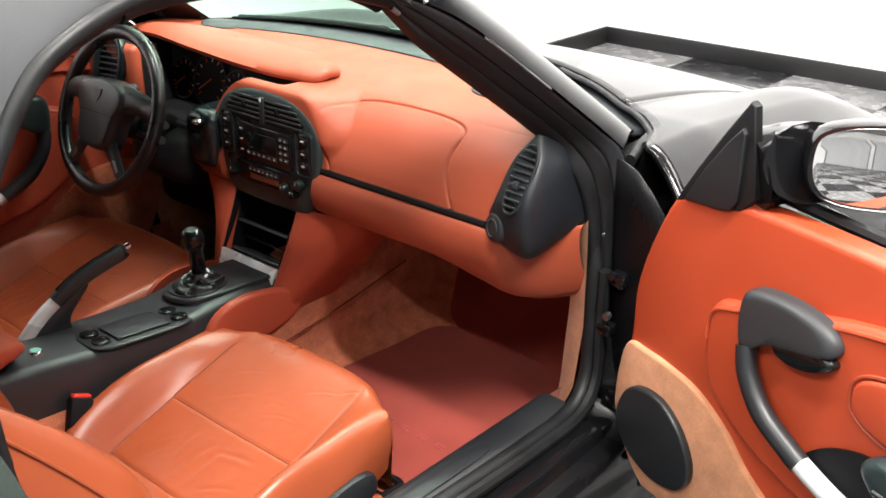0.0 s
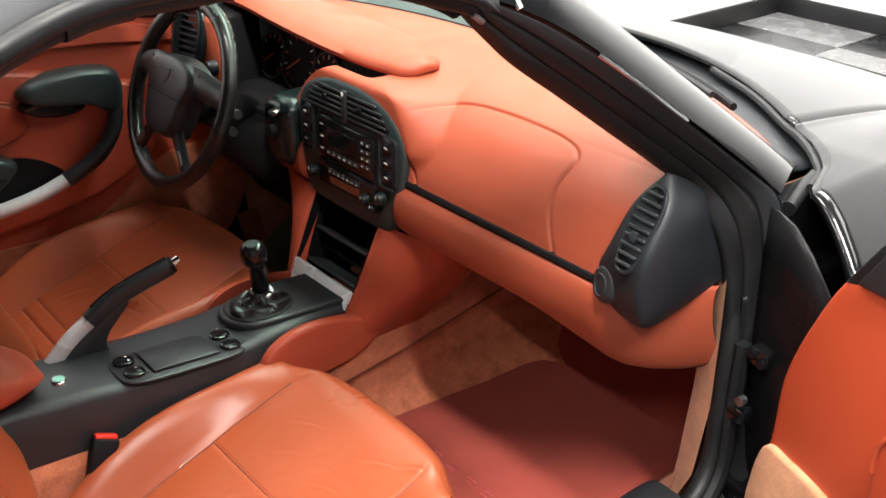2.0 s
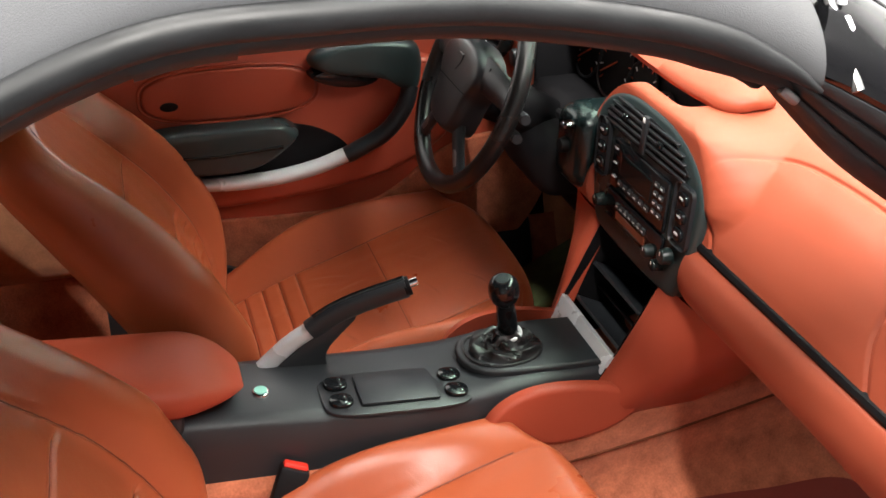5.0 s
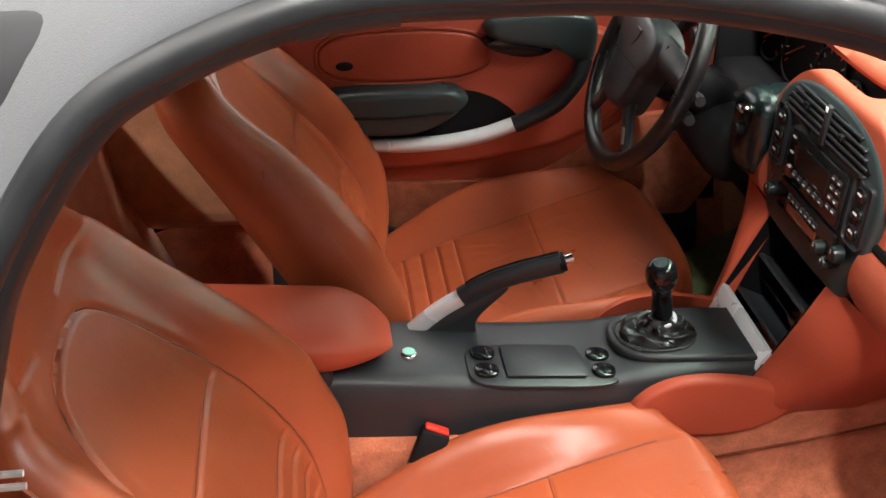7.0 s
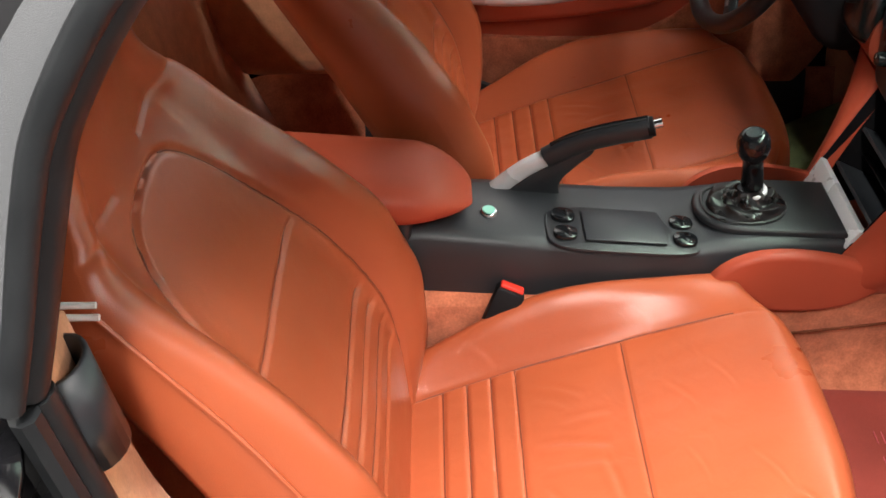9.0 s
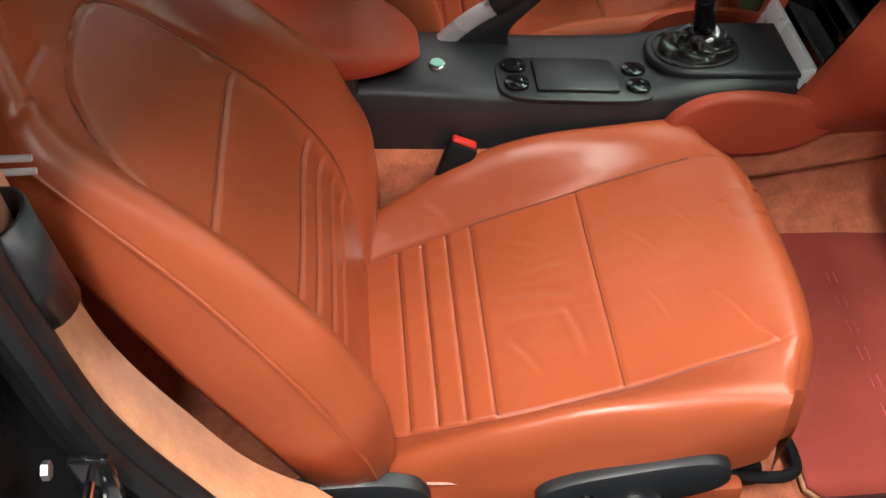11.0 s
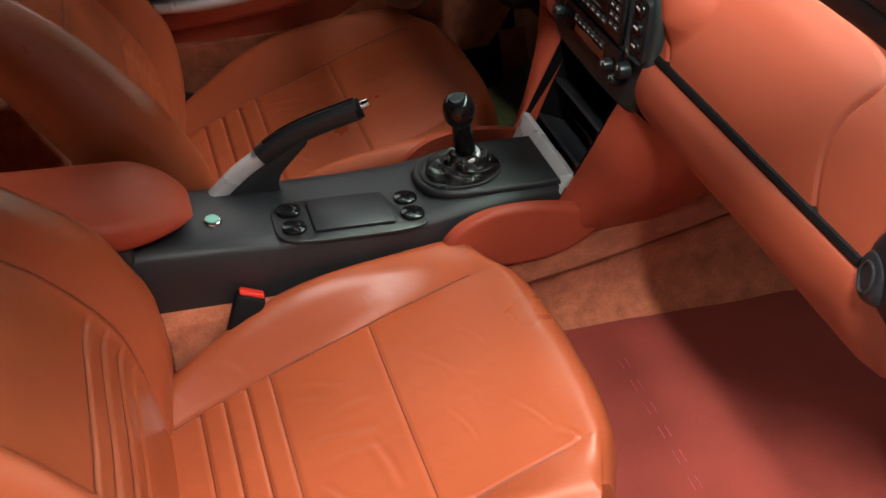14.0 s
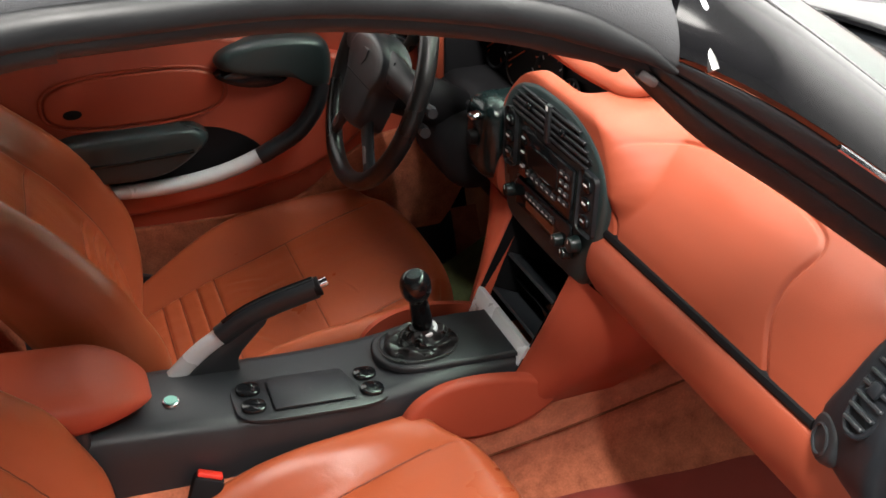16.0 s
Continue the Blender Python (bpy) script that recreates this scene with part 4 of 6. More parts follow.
def buckle(p, name_label):
    ob = thing("seat_belt_buckle", p, name_label, "belt buckle")
    m = Matrix.Translation(p) @ frame_at((0, 0, 0), (0.2, 1, -0.35), (-0.25, 0.45, 1)) @ Matrix.Identity(4)
    part("body", box((-0.022, -0.075, -0.014), (0.022, 0.0, 0.014), 0.006, 2, m), BLACK, ob)
    part("button", box((-0.018, -0.002, -0.009), (0.018, 0.006, 0.009), 0.003, 2, m), REDBTN, ob, "red release button")
    part("stalk", box((-0.010, -0.16, -0.006), (0.010, -0.075, 0.006), 0.003, 2, m), BLACK, ob)


buckle((0.112, -0.075, 0.425), "black seat belt buckle with a red button beside the console")

# ---- dashboard ----
dash = thing("dashboard", (0.0, 0.75, 0.6), "orange red leather dashboard with a black strip", "dashboard")
PROF = [(0.497, 0.742), (0.503, 0.765), (0.517, 0.80), (0.540, 0.837), (0.572, 0.868), (0.62, 0.890), (0.70, 0.902), (0.85, 0.905), (0.96, 0.895), (1.03, 0.875)]
LID = [(0.204, 0.735), (0.190, 0.765), (0.172, 0.81), (0.168, 0.838), (0.176, 0.858), (0.205, 0.873), (0.245, 0.880), (0.30, 0.8825), (0.36, 0.8832), (0.43, 0.882), (0.475, 0.8785), (0.498, 0.872), (0.506, 0.860), (0.502, 0.84), (0.502, 0.82), (0.508, 0.795), (0.524, 0.765), (0.541, 0.735)]
PS = [q for i, q in enumerate(spline([(0, *p) for p in PROF], 500)) if q.y < 0.63 or i % 6 == 0]


LID3 = []
for x, z in [(q.x, q.y) for q in spline([(a, b, 0) for a, b in LID], 900)]:
    y = float(np.interp(z, [q.z for q in PS if q.y < 0.70], [q.y for q in PS if q.y < 0.70]))
    LID3.append((x, y, z))
LIDA = np.array(LID3)


OUT = [(0.0, 0.132), (0.06, 0.129), (0.115, 0.112), (0.152, 0.085), (0.170, 0.050), (0.170, 0.015), (0.161, -0.04), (0.149, -0.085), (0.136, -0.112), (0.112, -0.123), (0.05, -0.127), (0.0, -0.128)]
OUT = [(q.x, q.y) for q in spline([(a, b, 0) for a, b in OUT] + [(-a, b, 0) for a, b in OUT[-2:0:-1]], 72, True)]
OUTA = np.array([(a + (c - a) * k / 12, b + (d - b) * k / 12) for (a, b), (c, d) in zip(OUT, OUT[1:] + OUT[:1]) for k in range(12)])


def near_panel(x, z):
    """1 at the centre panel, falling to 0 outside it."""
    u, v = x - 0.010, z - 0.75
    d = float(np.sqrt(((OUTA - (u, v)) ** 2).sum(1).min()))
    if v < 0.132 and abs(u) < lerp_list([-0.128, -0.11, -0.04, 0.05, 0.085, 0.112, 0.129, 0.132], [0.10, 0.136, 0.161, 0.170, 0.152, 0.115, 0.06, 0.0], v):
        d = 0.0
    return 1 - ease(0.004, 0.026 + 0.036 * ease(0.75, 0.83, z), d)


def dash_point(x, y, z):
    w = near_panel(x, z) * (1 - ease(0.56, 0.66, y)) * ease(0.745, 0.80, z)
    z2 = z + 0.022 * w * ease(0.82, 0.87, z)
    y2 = y + (0.491 - y) * w
    if x < -0.170:
        y2 += 0.05 * ((-0.170 - x) / 0.04) ** 2
    if x < 0.085:
        top = 0.768 + 0.134 * (1 - (abs(x - 0.010) / 0.2) ** 2.6) + 0.08 * ease(0.025, 0.065, x)
        z2 = min(z2, top)
        z2 -= 0.13 * ease(0.585, 0.65, y) * (1 - ease(0.025, 0.065, x))
    return x, y2, z2


def dash_rows(x0, x1, n, seam=False, ymin=0.0, ymax=9.0):
    rows = []
    for i in range(n + 1):
        x = x0 + (x1 - x0) * i / n
        row = []
        for q in PS:
            if q.y < ymin or q.y > ymax:
                continue
            y, z = q.y, q.z
            if q.y > 0.93:
                y = q.y - (q.y - 0.60) * 0.55 * (abs(x) / 0.72) ** 2.4
            elif q.y > 0.60:
                y = 0.60 + (q.y - 0.60) * (1 - 0.55 * (abs(x) / 0.72) ** 2.4)
            if seam and q.y < 0.66 and x > 0.15 and x < 0.56:
                d = float(np.sqrt(((LIDA - (x, y, z)) ** 2).sum(1).min()))
                g = groove(d, 0.0035) * 0.004
                y, z = y + g * 0.7, z - g * 0.7
            row.append(dash_point(x, y, z) if ymin < 0.5 else (x, y, z))
        rows.append(row)
    return loft(rows)


part("top_pad", dash_rows(-0.70, -0.02, 70, False, 0.655), DASH, dash, "padded leather dashboard top")
part("passenger_pad", dash_rows(0.085, 0.700, 250, True), DASH, dash, "padded leather dash top with airbag lid seam")
part("centre_surround", dash_rows(-0.205, 0.085, 74, False, 0.0, 0.66), DASH, dash, "leather surround of the centre panel")
part("middle_top", dash_rows(-0.02, 0.085, 20, False, 0.655), DASH, dash)
LOW = [(0.498, 0.730), (0.488, 0.726), (0.478, 0.712), (0.473, 0.690), (0.476, 0.667), (0.487, 0.648), (0.506, 0.636), (0.56, 0.630), (0.75, 0.66)]
rows = []
for i in range(71):
    x = -0.70 + 1.435 * i / 70
    k = max(0.0, min(1.0, (x - 0.46) / 0.24))
    k = k * k * (3 - 2 * k)
    kl = max(0.0, min(1.0, (x - 0.63) / 0.10))
    row = []
    for y, z in spline([(0, *p) for p in LOW], 40) and [(q.y, q.z) for q in spline([(0, *p) for p in LOW], 40)]:
        f = (0.730 - z) / 0.10
        y += 0.035 * (1 - ease(0.135, 0.155, abs(x - 0.010)))
        row.append((x, y + 0.05 * k * max(0, f) + 0.15 * kl * kl, z - 0.065 * k * max(0, f) - 0.01 * kl))
    rows.append(row)
part("lower_roll", loft(rows), DASH, dash, "rounded lower dashboard edge in leather")
part("strip", tube([(x, dash_point(x, 0.500, 0.7355)[1], 0.7355) for x in [0.16 + 0.0105 * k for k in range(45)]], 0.0085, 8), BLACK, dash, "black dividing strip")
part("strip", tube([(x, 0.500, 0.7355) for x in (-0.68, -0.4, -0.15)], 0.0085, 8), BLACK, dash)
part("dash_core", box((0.07, 0.57, 0.685), (0.66, 0.86, 0.85)), BLACK, dash)
part("dash_core", box((-0.70, 0.68, 0.66), (0.07, 0.86, 0.85)), BLACK, dash)
rows = []
for k in range(31):
    x = -0.54 + 0.036 * k
    c = 1.02 - 0.24 * (abs(x) / 0.73) ** 2.3
    rows.append([(x, c - 0.172, 0.903), (x, c - 0.170, 0.9085), (x, c - 0.12, 0.9095), (x, c - 0.055, 0.9065), (x, c - 0.053, 0.899), (x, c - 0.11, 0.898)])
part("defroster", loft(rows, closed_u=True, cap=True), PLASTICG, dash, "grey plastic defroster panel at the screen")
part("speaker_grille", slab(oval(0, 0, 0.075, 0.045, 40), 0.005, pose(0.462, 0.74, 0.902), 0.003), PLASTIC, dash, "round dark speaker grille")
part("speaker_grille", slab(oval(0, 0, 0.075, 0.045, 40), 0.005, pose(-0.51, 0.785, 0.904), 0.003), PLASTIC, dash, "round dark speaker grille")

# end pod with its vent
POD = [[(0.684, 0.600, 0.900), (0.687, 0.560, 0.908), (0.694, 0.562, 0.911), (0.700, 0.575, 0.904), (0.703, 0.605, 0.894), (0.704, 0.67, 0.88)],
       [(0.658, 0.570, 0.862), (0.662, 0.526, 0.866), (0.692, 0.526, 0.872), (0.720, 0.532, 0.866), (0.727, 0.575, 0.855), (0.712, 0.66, 0.84)],
       [(0.638, 0.545, 0.798), (0.642, 0.504, 0.800), (0.684, 0.493, 0.812), (0.726, 0.490, 0.808), (0.735, 0.555, 0.800), (0.722, 0.66, 0.80)],
       [(0.616, 0.545, 0.752), (0.620, 0.505, 0.752), (0.672, 0.484, 0.758), (0.727, 0.481, 0.755), (0.737, 0.555, 0.752), (0.728, 0.66, 0.770)],
       [(0.613, 0.545, 0.726), (0.617, 0.512, 0.722), (0.664, 0.490, 0.716), (0.724, 0.490, 0.712), (0.733, 0.550, 0.722), (0.730, 0.66, 0.745)],
       [(0.632, 0.560, 0.708), (0.638, 0.528, 0.702), (0.674, 0.512, 0.694), (0.716, 0.510, 0.690), (0.727, 0.560, 0.704), (0.731, 0.66, 0.730)],
       [(0.640, 0.575, 0.712), (0.645, 0.562, 0.706), (0.676, 0.556, 0.700), (0.714, 0.556, 0.697), (0.726, 0.585, 0.708), (0.731, 0.665, 0.730)]]
rows = [spline(r, 30) for r in POD]
grid = [spline([r[j] for r in rows], 40) for j in range(30)]
pod = part("end_pod", loft(grid), PODM, dash, "dark grey end pod with air vent")
va, vb = Vector((0.696, 0.544, 0.888)), Vector((0.690, 0.482, 0.780))
vax = (vb - va).normalized()
vn = Vector((-0.12, -0.85, 0.50))
vn = (vn - vax * vn.dot(vax)).normalized()
vm = frame_at((va + vb) / 2 + vn * 0.0, vax, vn.cross(vax))
ring = [(vm @ Vector((a, b, 0.006))) for a, b in oval(0, 0, 0.064, 0.0225, 40, 2.6)]
vent = part("vent_ring", tube(ring, 0.0035, 8, closed=True), PODM, pod, "dark oval vent ring")
part("vent_well", slab(oval(0, 0, 0.063, 0.022, 36, 2.6), 0.004, vm @ pose(0, 0, 0.002)), BLACK, vent)
for k in range(9):
    a = -0.052 + 0.013 * k
    w = 0.021 * math.sqrt(max(0.05, 1 - (abs(a) / 0.066) ** 2.6))
    part("slat", box((a - 0.0022, -w, 0.002), (a + 0.0022, w, 0.014), 0.001, 1, vm @ Matrix.Identity(4)), PLASTICG, vent)
part("vent_tab", box((0.004, -0.008, 0.010), (0.022, 0.008, 0.018), 0.005, 2, vm), PODM, vent)
kn = part("pod_roundel", cyl(0.030, 0.026, 0.012, frame_at((0.650, 0.497, 0.739), (0.93, -0.35, 0), (0.1, 0.15, 1)), 28, 0.004), PLASTIC, pod, "round dark side window vent")
part("centre_ring", tube([frame_at((0.646, 0.485, 0.739), (0.93, -0.35, 0), (0.1, 0.15, 1)) @ Vector((0.016 * math.cos(a), 0.016 * math.sin(a), 0)) for a in (2 * math.pi * k / 20 for k in range(20))], 0.002, 6, closed=True), PLASTICG, kn)

# instrument hood and cluster
HOOD_E = [(0.060, 0.546, 0.906), (0.0, 0.541, 0.905), (-0.07, 0.538, 0.906), (-0.15, 0.536, 0.909), (-0.25, 0.537, 0.914), (-0.343, 0.54, 0.919), (-0.46, 0.545, 0.926), (-0.56, 0.56, 0.918), (-0.63, 0.60, 0.895)]
HOOD_B = [(0.060, 0.655, 0.912), (0.0, 0.685, 0.911), (-0.07, 0.71, 0.909), (-0.15, 0.72, 0.907), (-0.25, 0.732, 0.906), (-0.34, 0.74, 0.906), (-0.46, 0.73, 0.906), (-0.56, 0.70, 0.902), (-0.64, 0.64, 0.895)]
he, hb_ = spline(HOOD_E, 50), spline(HOOD_B, 50)


def hood_section(a, b):
    ring = [a + Vector((0, 0.05, -0.012)), a + Vector((0, 0.02, -0.015)), a + Vector((0, 0.004, -0.010)), a]
    for k in range(1, 13):
        f = k / 13
        ring.append(a.lerp(b, f) + Vector((0, 0, 0.018 * math.sin(math.pi * f) ** 0.55 * (1 - 0.3 * f) + 0.008 * (1 - f) * (1 - (1 - f) ** 3))))
    return ring + [b + Vector((0, 0, -0.003)), b + Vector((0, -0.004, -0.016))]


rows = [hood_section(a, b) for a, b in zip(he, hb_)]
mid = sum(rows[0], Vector()) / len(rows[0])
nose = []
for k in range(1, 10):
    u = math.pi / 2 * k / 9.2
    nose.append([mid + Vector((0.046 * math.sin(u) + (q.x - mid.x) * math.cos(u), (q.y - mid.y) * math.cos(u), (q.z - mid.z) * math.cos(u) ** 0.7 - 0.004 * math.sin(u))) for q in rows[0]])
part("instrument_hood", loft(nose[::-1] + rows, closed_u=True, cap=True), DASH, dash, "leather hood over the instruments", smooth=75)
cl = part("instrument_panel", box((-0.60, 0.0, 0.0), (0.06, 0.02, 0.16), 0.01, 2, Matrix.Translation((0, 0.592, 0.735)) @ Matrix.Rotation(radians(-14), 4, "X")), BLACK, dash, "black instrument cluster")
cm = Matrix.Translation((0, 0.592, 0.735)) @ Matrix.Rotation(radians(-14), 4, "X") @ frame_at((0, 0, 0), (1, 0, 0), (0, 0, 1))
for gx, gz, gr in ((-0.34, 0.085, 0.062), (-0.235, 0.075, 0.05), (-0.445, 0.075, 0.05), (-0.15, 0.062, 0.036), (-0.53, 0.062, 0.036)):
    gm = cm @ Matrix.Translation((gx, gz, 0.002))
    g = part("gauge", cyl(gr, gr, 0.004, gm, 32), DIAL, cl, "round black gauge")
    part("gauge_ring", tube([gm @ Vector((gr * math.cos(a), gr * math.sin(a), 0.005)) for a in (2 * math.pi * k / 32 for k in range(32))], 0.0025, 6, closed=True), PLASTICG, g)
    for k in range(11):
        a = radians(225 - 27 * k)
        part("tick", box((gr * 0.74, -0.0012, 0.004), (gr * 0.9, 0.0012, 0.005), 0, 1, gm @ Matrix.Rotation(a, 4, "Z")), WHITE if k % 2 else NEEDLE, g)
    part("needle", box((-0.008, -0.0014, 0.006), (gr * 0.8, 0.0014, 0.008), 0.0006, 1, gm @ Matrix.Rotation(radians(215), 4, "Z")), NEEDLE, g)

# driver side round vent
dv = frame_at((-0.545, 0.462, 0.855), (1, 0.15, 0), (0, 0.25, 1))
rg = part("side_vent", tube([dv @ Vector((a, b, 0.0)) for a, b in oval(0, 0, 0.045, 0.072, 32, 2.4)], 0.012, 10, closed=True), SATIN, dash, "dark oval side vent with slats")
part("vent_well", slab(oval(0, 0, 0.044, 0.07, 32, 2.4), 0.004, dv @ pose(0, 0, -0.012)), BLACK, rg)
for k in range(9):
    b = -0.056 + 0.014 * k
    w = 0.042 * math.sqrt(max(0.05, 1 - (abs(b) / 0.074) ** 2.4))
    part("slat", box((-w, b - 0.002, -0.010), (w, b + 0.002, 0.004), 0.001, 1, dv), PLASTIC, rg)
part("vent_surround", box((-0.69, 0.474, 0.70), (-0.462, 0.506, 0.905), 0.014, 3), DASH, dash)
part("vent_duct", box((-0.68, 0.508, 0.70), (-0.475, 0.60, 0.90), 0.01), BLACK, dash)
part("light_switch", cyl(0.018, 0.016, 0.02, frame_at((-0.465, 0.474, 0.80), (1, 0, 0), (0, 0, 1)), 20, 0.004), PLASTIC, dash)

# ---- centre panel ----
cpm = frame_at((0.010, 0.503, 0.75), (1, 0, 0), (0, 0.02, 1))
body = part("centre_panel", slab(OUT, 0.03, cpm @ pose(0, 0, -0.012), 0.010, 4), TEALH, dash, "dark glossy oval centre panel with vents and radio")
for s in (-1, 1):
    vo = [(0.006, 0.060), (0.006, 0.116), (0.05, 0.113), (0.098, 0.099), (0.132, 0.078), (0.120, 0.066), (0.07, 0.060)]
    vo = [(s * a, b) for a, b in vo]
    v = part("vent", slab(vo, 0.003, cpm @ pose(0, 0, 0.0175)), BLACK, body, "black air vent with slats")
    for k in range(5):
        b = 0.067 + 0.0108 * k
        x1 = 0.124 - max(0, (b - 0.078)) * 0.62 - max(0, b - 0.1) * 0.9
        part("slat", box((min(s * 0.008, s * x1), b - 0.0022, 0.018), (max(s * 0.008, s * x1), b + 0.0022, 0.026), 0.001, 1, cpm @ Matrix.Rotation(radians(-1.5), 4, "X")), PLASTIC, v)
    part("vent_tab", box((s * 0.055 - 0.006, 0.09, 0.024), (s * 0.055 + 0.006, 0.10, 0.031), 0.002, 1, cpm), GLOSS, v)
part("vent_post", box((-0.007, 0.058, 0.016), (0.007, 0.117, 0.026), 0.003, 2, cpm), PLASTIC, body)
part("hazard_mark", box((-0.003, 0.108, 0.0261), (0.003, 0.115, 0.027), 0, 1, cpm), WHITE, body)
crm = cpm @ Matrix.Translation((0, 0.010, 0)) @ Matrix.Diagonal((1, 0.8, 1, 1))
radio = part("radio", box((-0.088, -0.052, 0.016), (0.090, 0.050, 0.024), 0.004, 2, crm), GLOSS, body, "black car radio with display")
part("display", box((-0.055, -0.015, 0.0235), (0.045, 0.030, 0.0255), 0.002, 1, crm), LCD, radio)
for k in range(4):
    for c in range(2):
        part("key", box((0.054 + 0.016 * c, 0.026 - 0.018 * k, 0.0235), (0.066 + 0.016 * c, 0.036 - 0.018 * k, 0.027), 0.0015, 1, crm), PLASTIC, radio)
        part("key_mark", box((0.057 + 0.016 * c, 0.030 - 0.018 * k, 0.0271), (0.063 + 0.016 * c, 0.0325 - 0.018 * k, 0.0275), 0, 1, crm), WHITE, radio)
for k in range(6):
    part("key", box((-0.056 + 0.0175 * k, -0.036, 0.0235), (-0.043 + 0.0175 * k, -0.024, 0.027), 0.0015, 1, crm), PLASTIC, radio)
    part("key_mark", box((-0.053 + 0.0175 * k, -0.031, 0.0271), (-0.046 + 0.0175 * k, -0.029, 0.0275), 0, 1, crm), WHITE, radio)
for k in range(3):
    part("key_mark", box((-0.080, 0.030 - 0.03 * k, 0.0241), (-0.070, 0.033 - 0.03 * k, 0.0247), 0, 1, crm), WHITE, radio)
clim = part("climate_unit", box((-0.092, -0.118, 0.016), (0.094, -0.058, 0.024), 0.004, 2, crm), GLOSS, body, "black climate control unit")
part("display", box((-0.05, -0.106, 0.0235), (0.045, -0.088, 0.0255), 0.002, 1, crm), AMBER, clim)
for k in range(7):
    part("key", box((-0.052 + 0.0145 * k, -0.083, 0.0235), (-0.041 + 0.0145 * k, -0.070, 0.0275), 0.0015, 1, crm), PLASTIC, clim)
    part("key_mark", box((-0.050 + 0.0145 * k, -0.078, 0.0276), (-0.043 + 0.0145 * k, -0.076, 0.028), 0, 1, crm), WHITE, clim)
for a, b, r in ((0.116, -0.053, 0.013), (0.068, -0.070, 0.011), (-0.104, -0.066, 0.012), (0.096, -0.078, 0.010)):
    k = part("knob", cyl(r, r * 0.85, 0.016, cpm @ pose(a, b, 0.022), 20, 0.003), SATIN, clim, "small round dark knob")
    part("knob_mark", box((a - 0.001, b + 0.002, 0.0381), (a + 0.001, b + r * 0.7, 0.0385), 0, 1, cpm), WHITE, k)
for sg in (1, -1):
    x0, x1 = (0.107, 0.156) if sg > 0 else (-0.146, -0.106)
    bank = part("switch_bank", box((x0, -0.030, 0.014), (x1, 0.066, 0.0225), 0.011, 4, cpm), PLASTIC, body, "bank of dark rocker switches")
    for v in (0.046, 0.018, -0.009):
        xm = (x0 + x1) / 2
        s_ = part("switch", slab(oval(0, 0, 0.013, 0.010, 20, 2.6), 0.006, cpm @ pose(xm, v, 0.021), 0.003), GLOSS, bank)
        part("switch_mark", box((xm - 0.005, v, 0.0271), (xm + 0.005, v + 0.003, 0.0276), 0, 1, cpm), WHITE, s_)

# ---- lower stack between dashboard and console ----
stack = thing("storage_stack", (-0.03, 0.48, 0.44), "black open storage bin with leather cheeks and silver trim", "storage bin")
FT, FB = Vector((0.0, 0.494, 0.636)), Vector((0.0, 0.402, 0.452))
sup = (FT - FB).normalized()
sm_ = frame_at(FB, (1, 0, 0), sup)
HS = (FT - FB).length
WL, WR = lambda h: -0.098 - 0.075 * h, lambda h: 0.088 + 0.03 * h
part("bin_back", slab([(WL(0.03), 0.03), (WR(0.03), 0.03), (WR(HS), HS + 0.02), (WL(HS), HS + 0.02)], 0.01, sm_ @ pose(0, 0, -0.14)), BLACK, stack)
for W in (WL, WR):
    part("bin_side", loft([[sm_ @ Vector((W(h), h, 0.0)), sm_ @ Vector((W(h), h, -0.14))] for h in (0.0, 0.1, HS + 0.02)]), BLACK, stack)
for h in (0.062, 0.128):
    part("shelf", slab([(WL(h) + 0.004, -0.13), (WR(h) - 0.004, -0.13), (WR(h) - 0.004, -0.022), (WL(h) + 0.004, -0.022)], 0.006, sm_ @ Matrix.Translation((0, h, 0)) @ Matrix.Rotation(radians(90), 4, "X") @ Matrix.Diagonal((1, 1, -1, 1)), 0.001), PLASTIC, stack)
part("bin_rib", box((-0.10, 0.094, -0.06), (0.09, 0.098, -0.05), 0.0015, 1, sm_), PLASTIC, stack)
part("silver_trim", slab([(-0.096, -0.002), (0.084, -0.002), (0.092, 0.060), (-0.104, 0.060)], 0.012, sm_ @ pose(0, 0, -0.008), 0.004), SILVER, stack, "painted silver trim")
for s in (1, -1):
    fe = spline([(0.101, 0.490, 0.640), (0.102, 0.442, 0.545), (0.088, 0.400, 0.446)] if s > 0 else [(-0.121, 0.490, 0.640), (-0.112, 0.442, 0.545), (-0.101, 0.400, 0.446)], 14)
    re_ = spline([(0.268 if s > 0 else -0.27, 0.53, 0.645), (0.205 if s > 0 else -0.20, 0.53, 0.535), (0.108 if s > 0 else -0.115, 0.475, 0.402)], 14)
    rows = []
    for a, b in zip(fe, re_):
        rows.append([a + Vector((-s * 0.006, 0.03, 0)), a + Vector((-s * 0.004, 0.004, 0))] + [a.lerp(b, k / 8) + Vector((s * 0.8, -0.5, 0)) * 0.03 * math.sin(math.pi * k / 8) for k in range(9)] + [b + Vector((0, 0.1, 0))])
    part("cheek", loft(rows), VINYL, stack, "red leather side cheek", smooth=60)

# ---- centre console ----
cons = thing("centre_console", (0.01, 0.1, 0.40), "dark grey plastic centre console between the seats", "console")
TOPZ = [(-0.24, 0.505), (-0.218, 0.512), (-0.107, 0.502), (-0.026, 0.493), (0.094, 0.481), (0.19, 0.480), (0.25, 0.486), (0.32, 0.490), (0.40, 0.488), (0.445, 0.480)]


def top_z(y):
    return lerp_list([a for a, _ in TOPZ], [b for _, b in TOPZ], y)


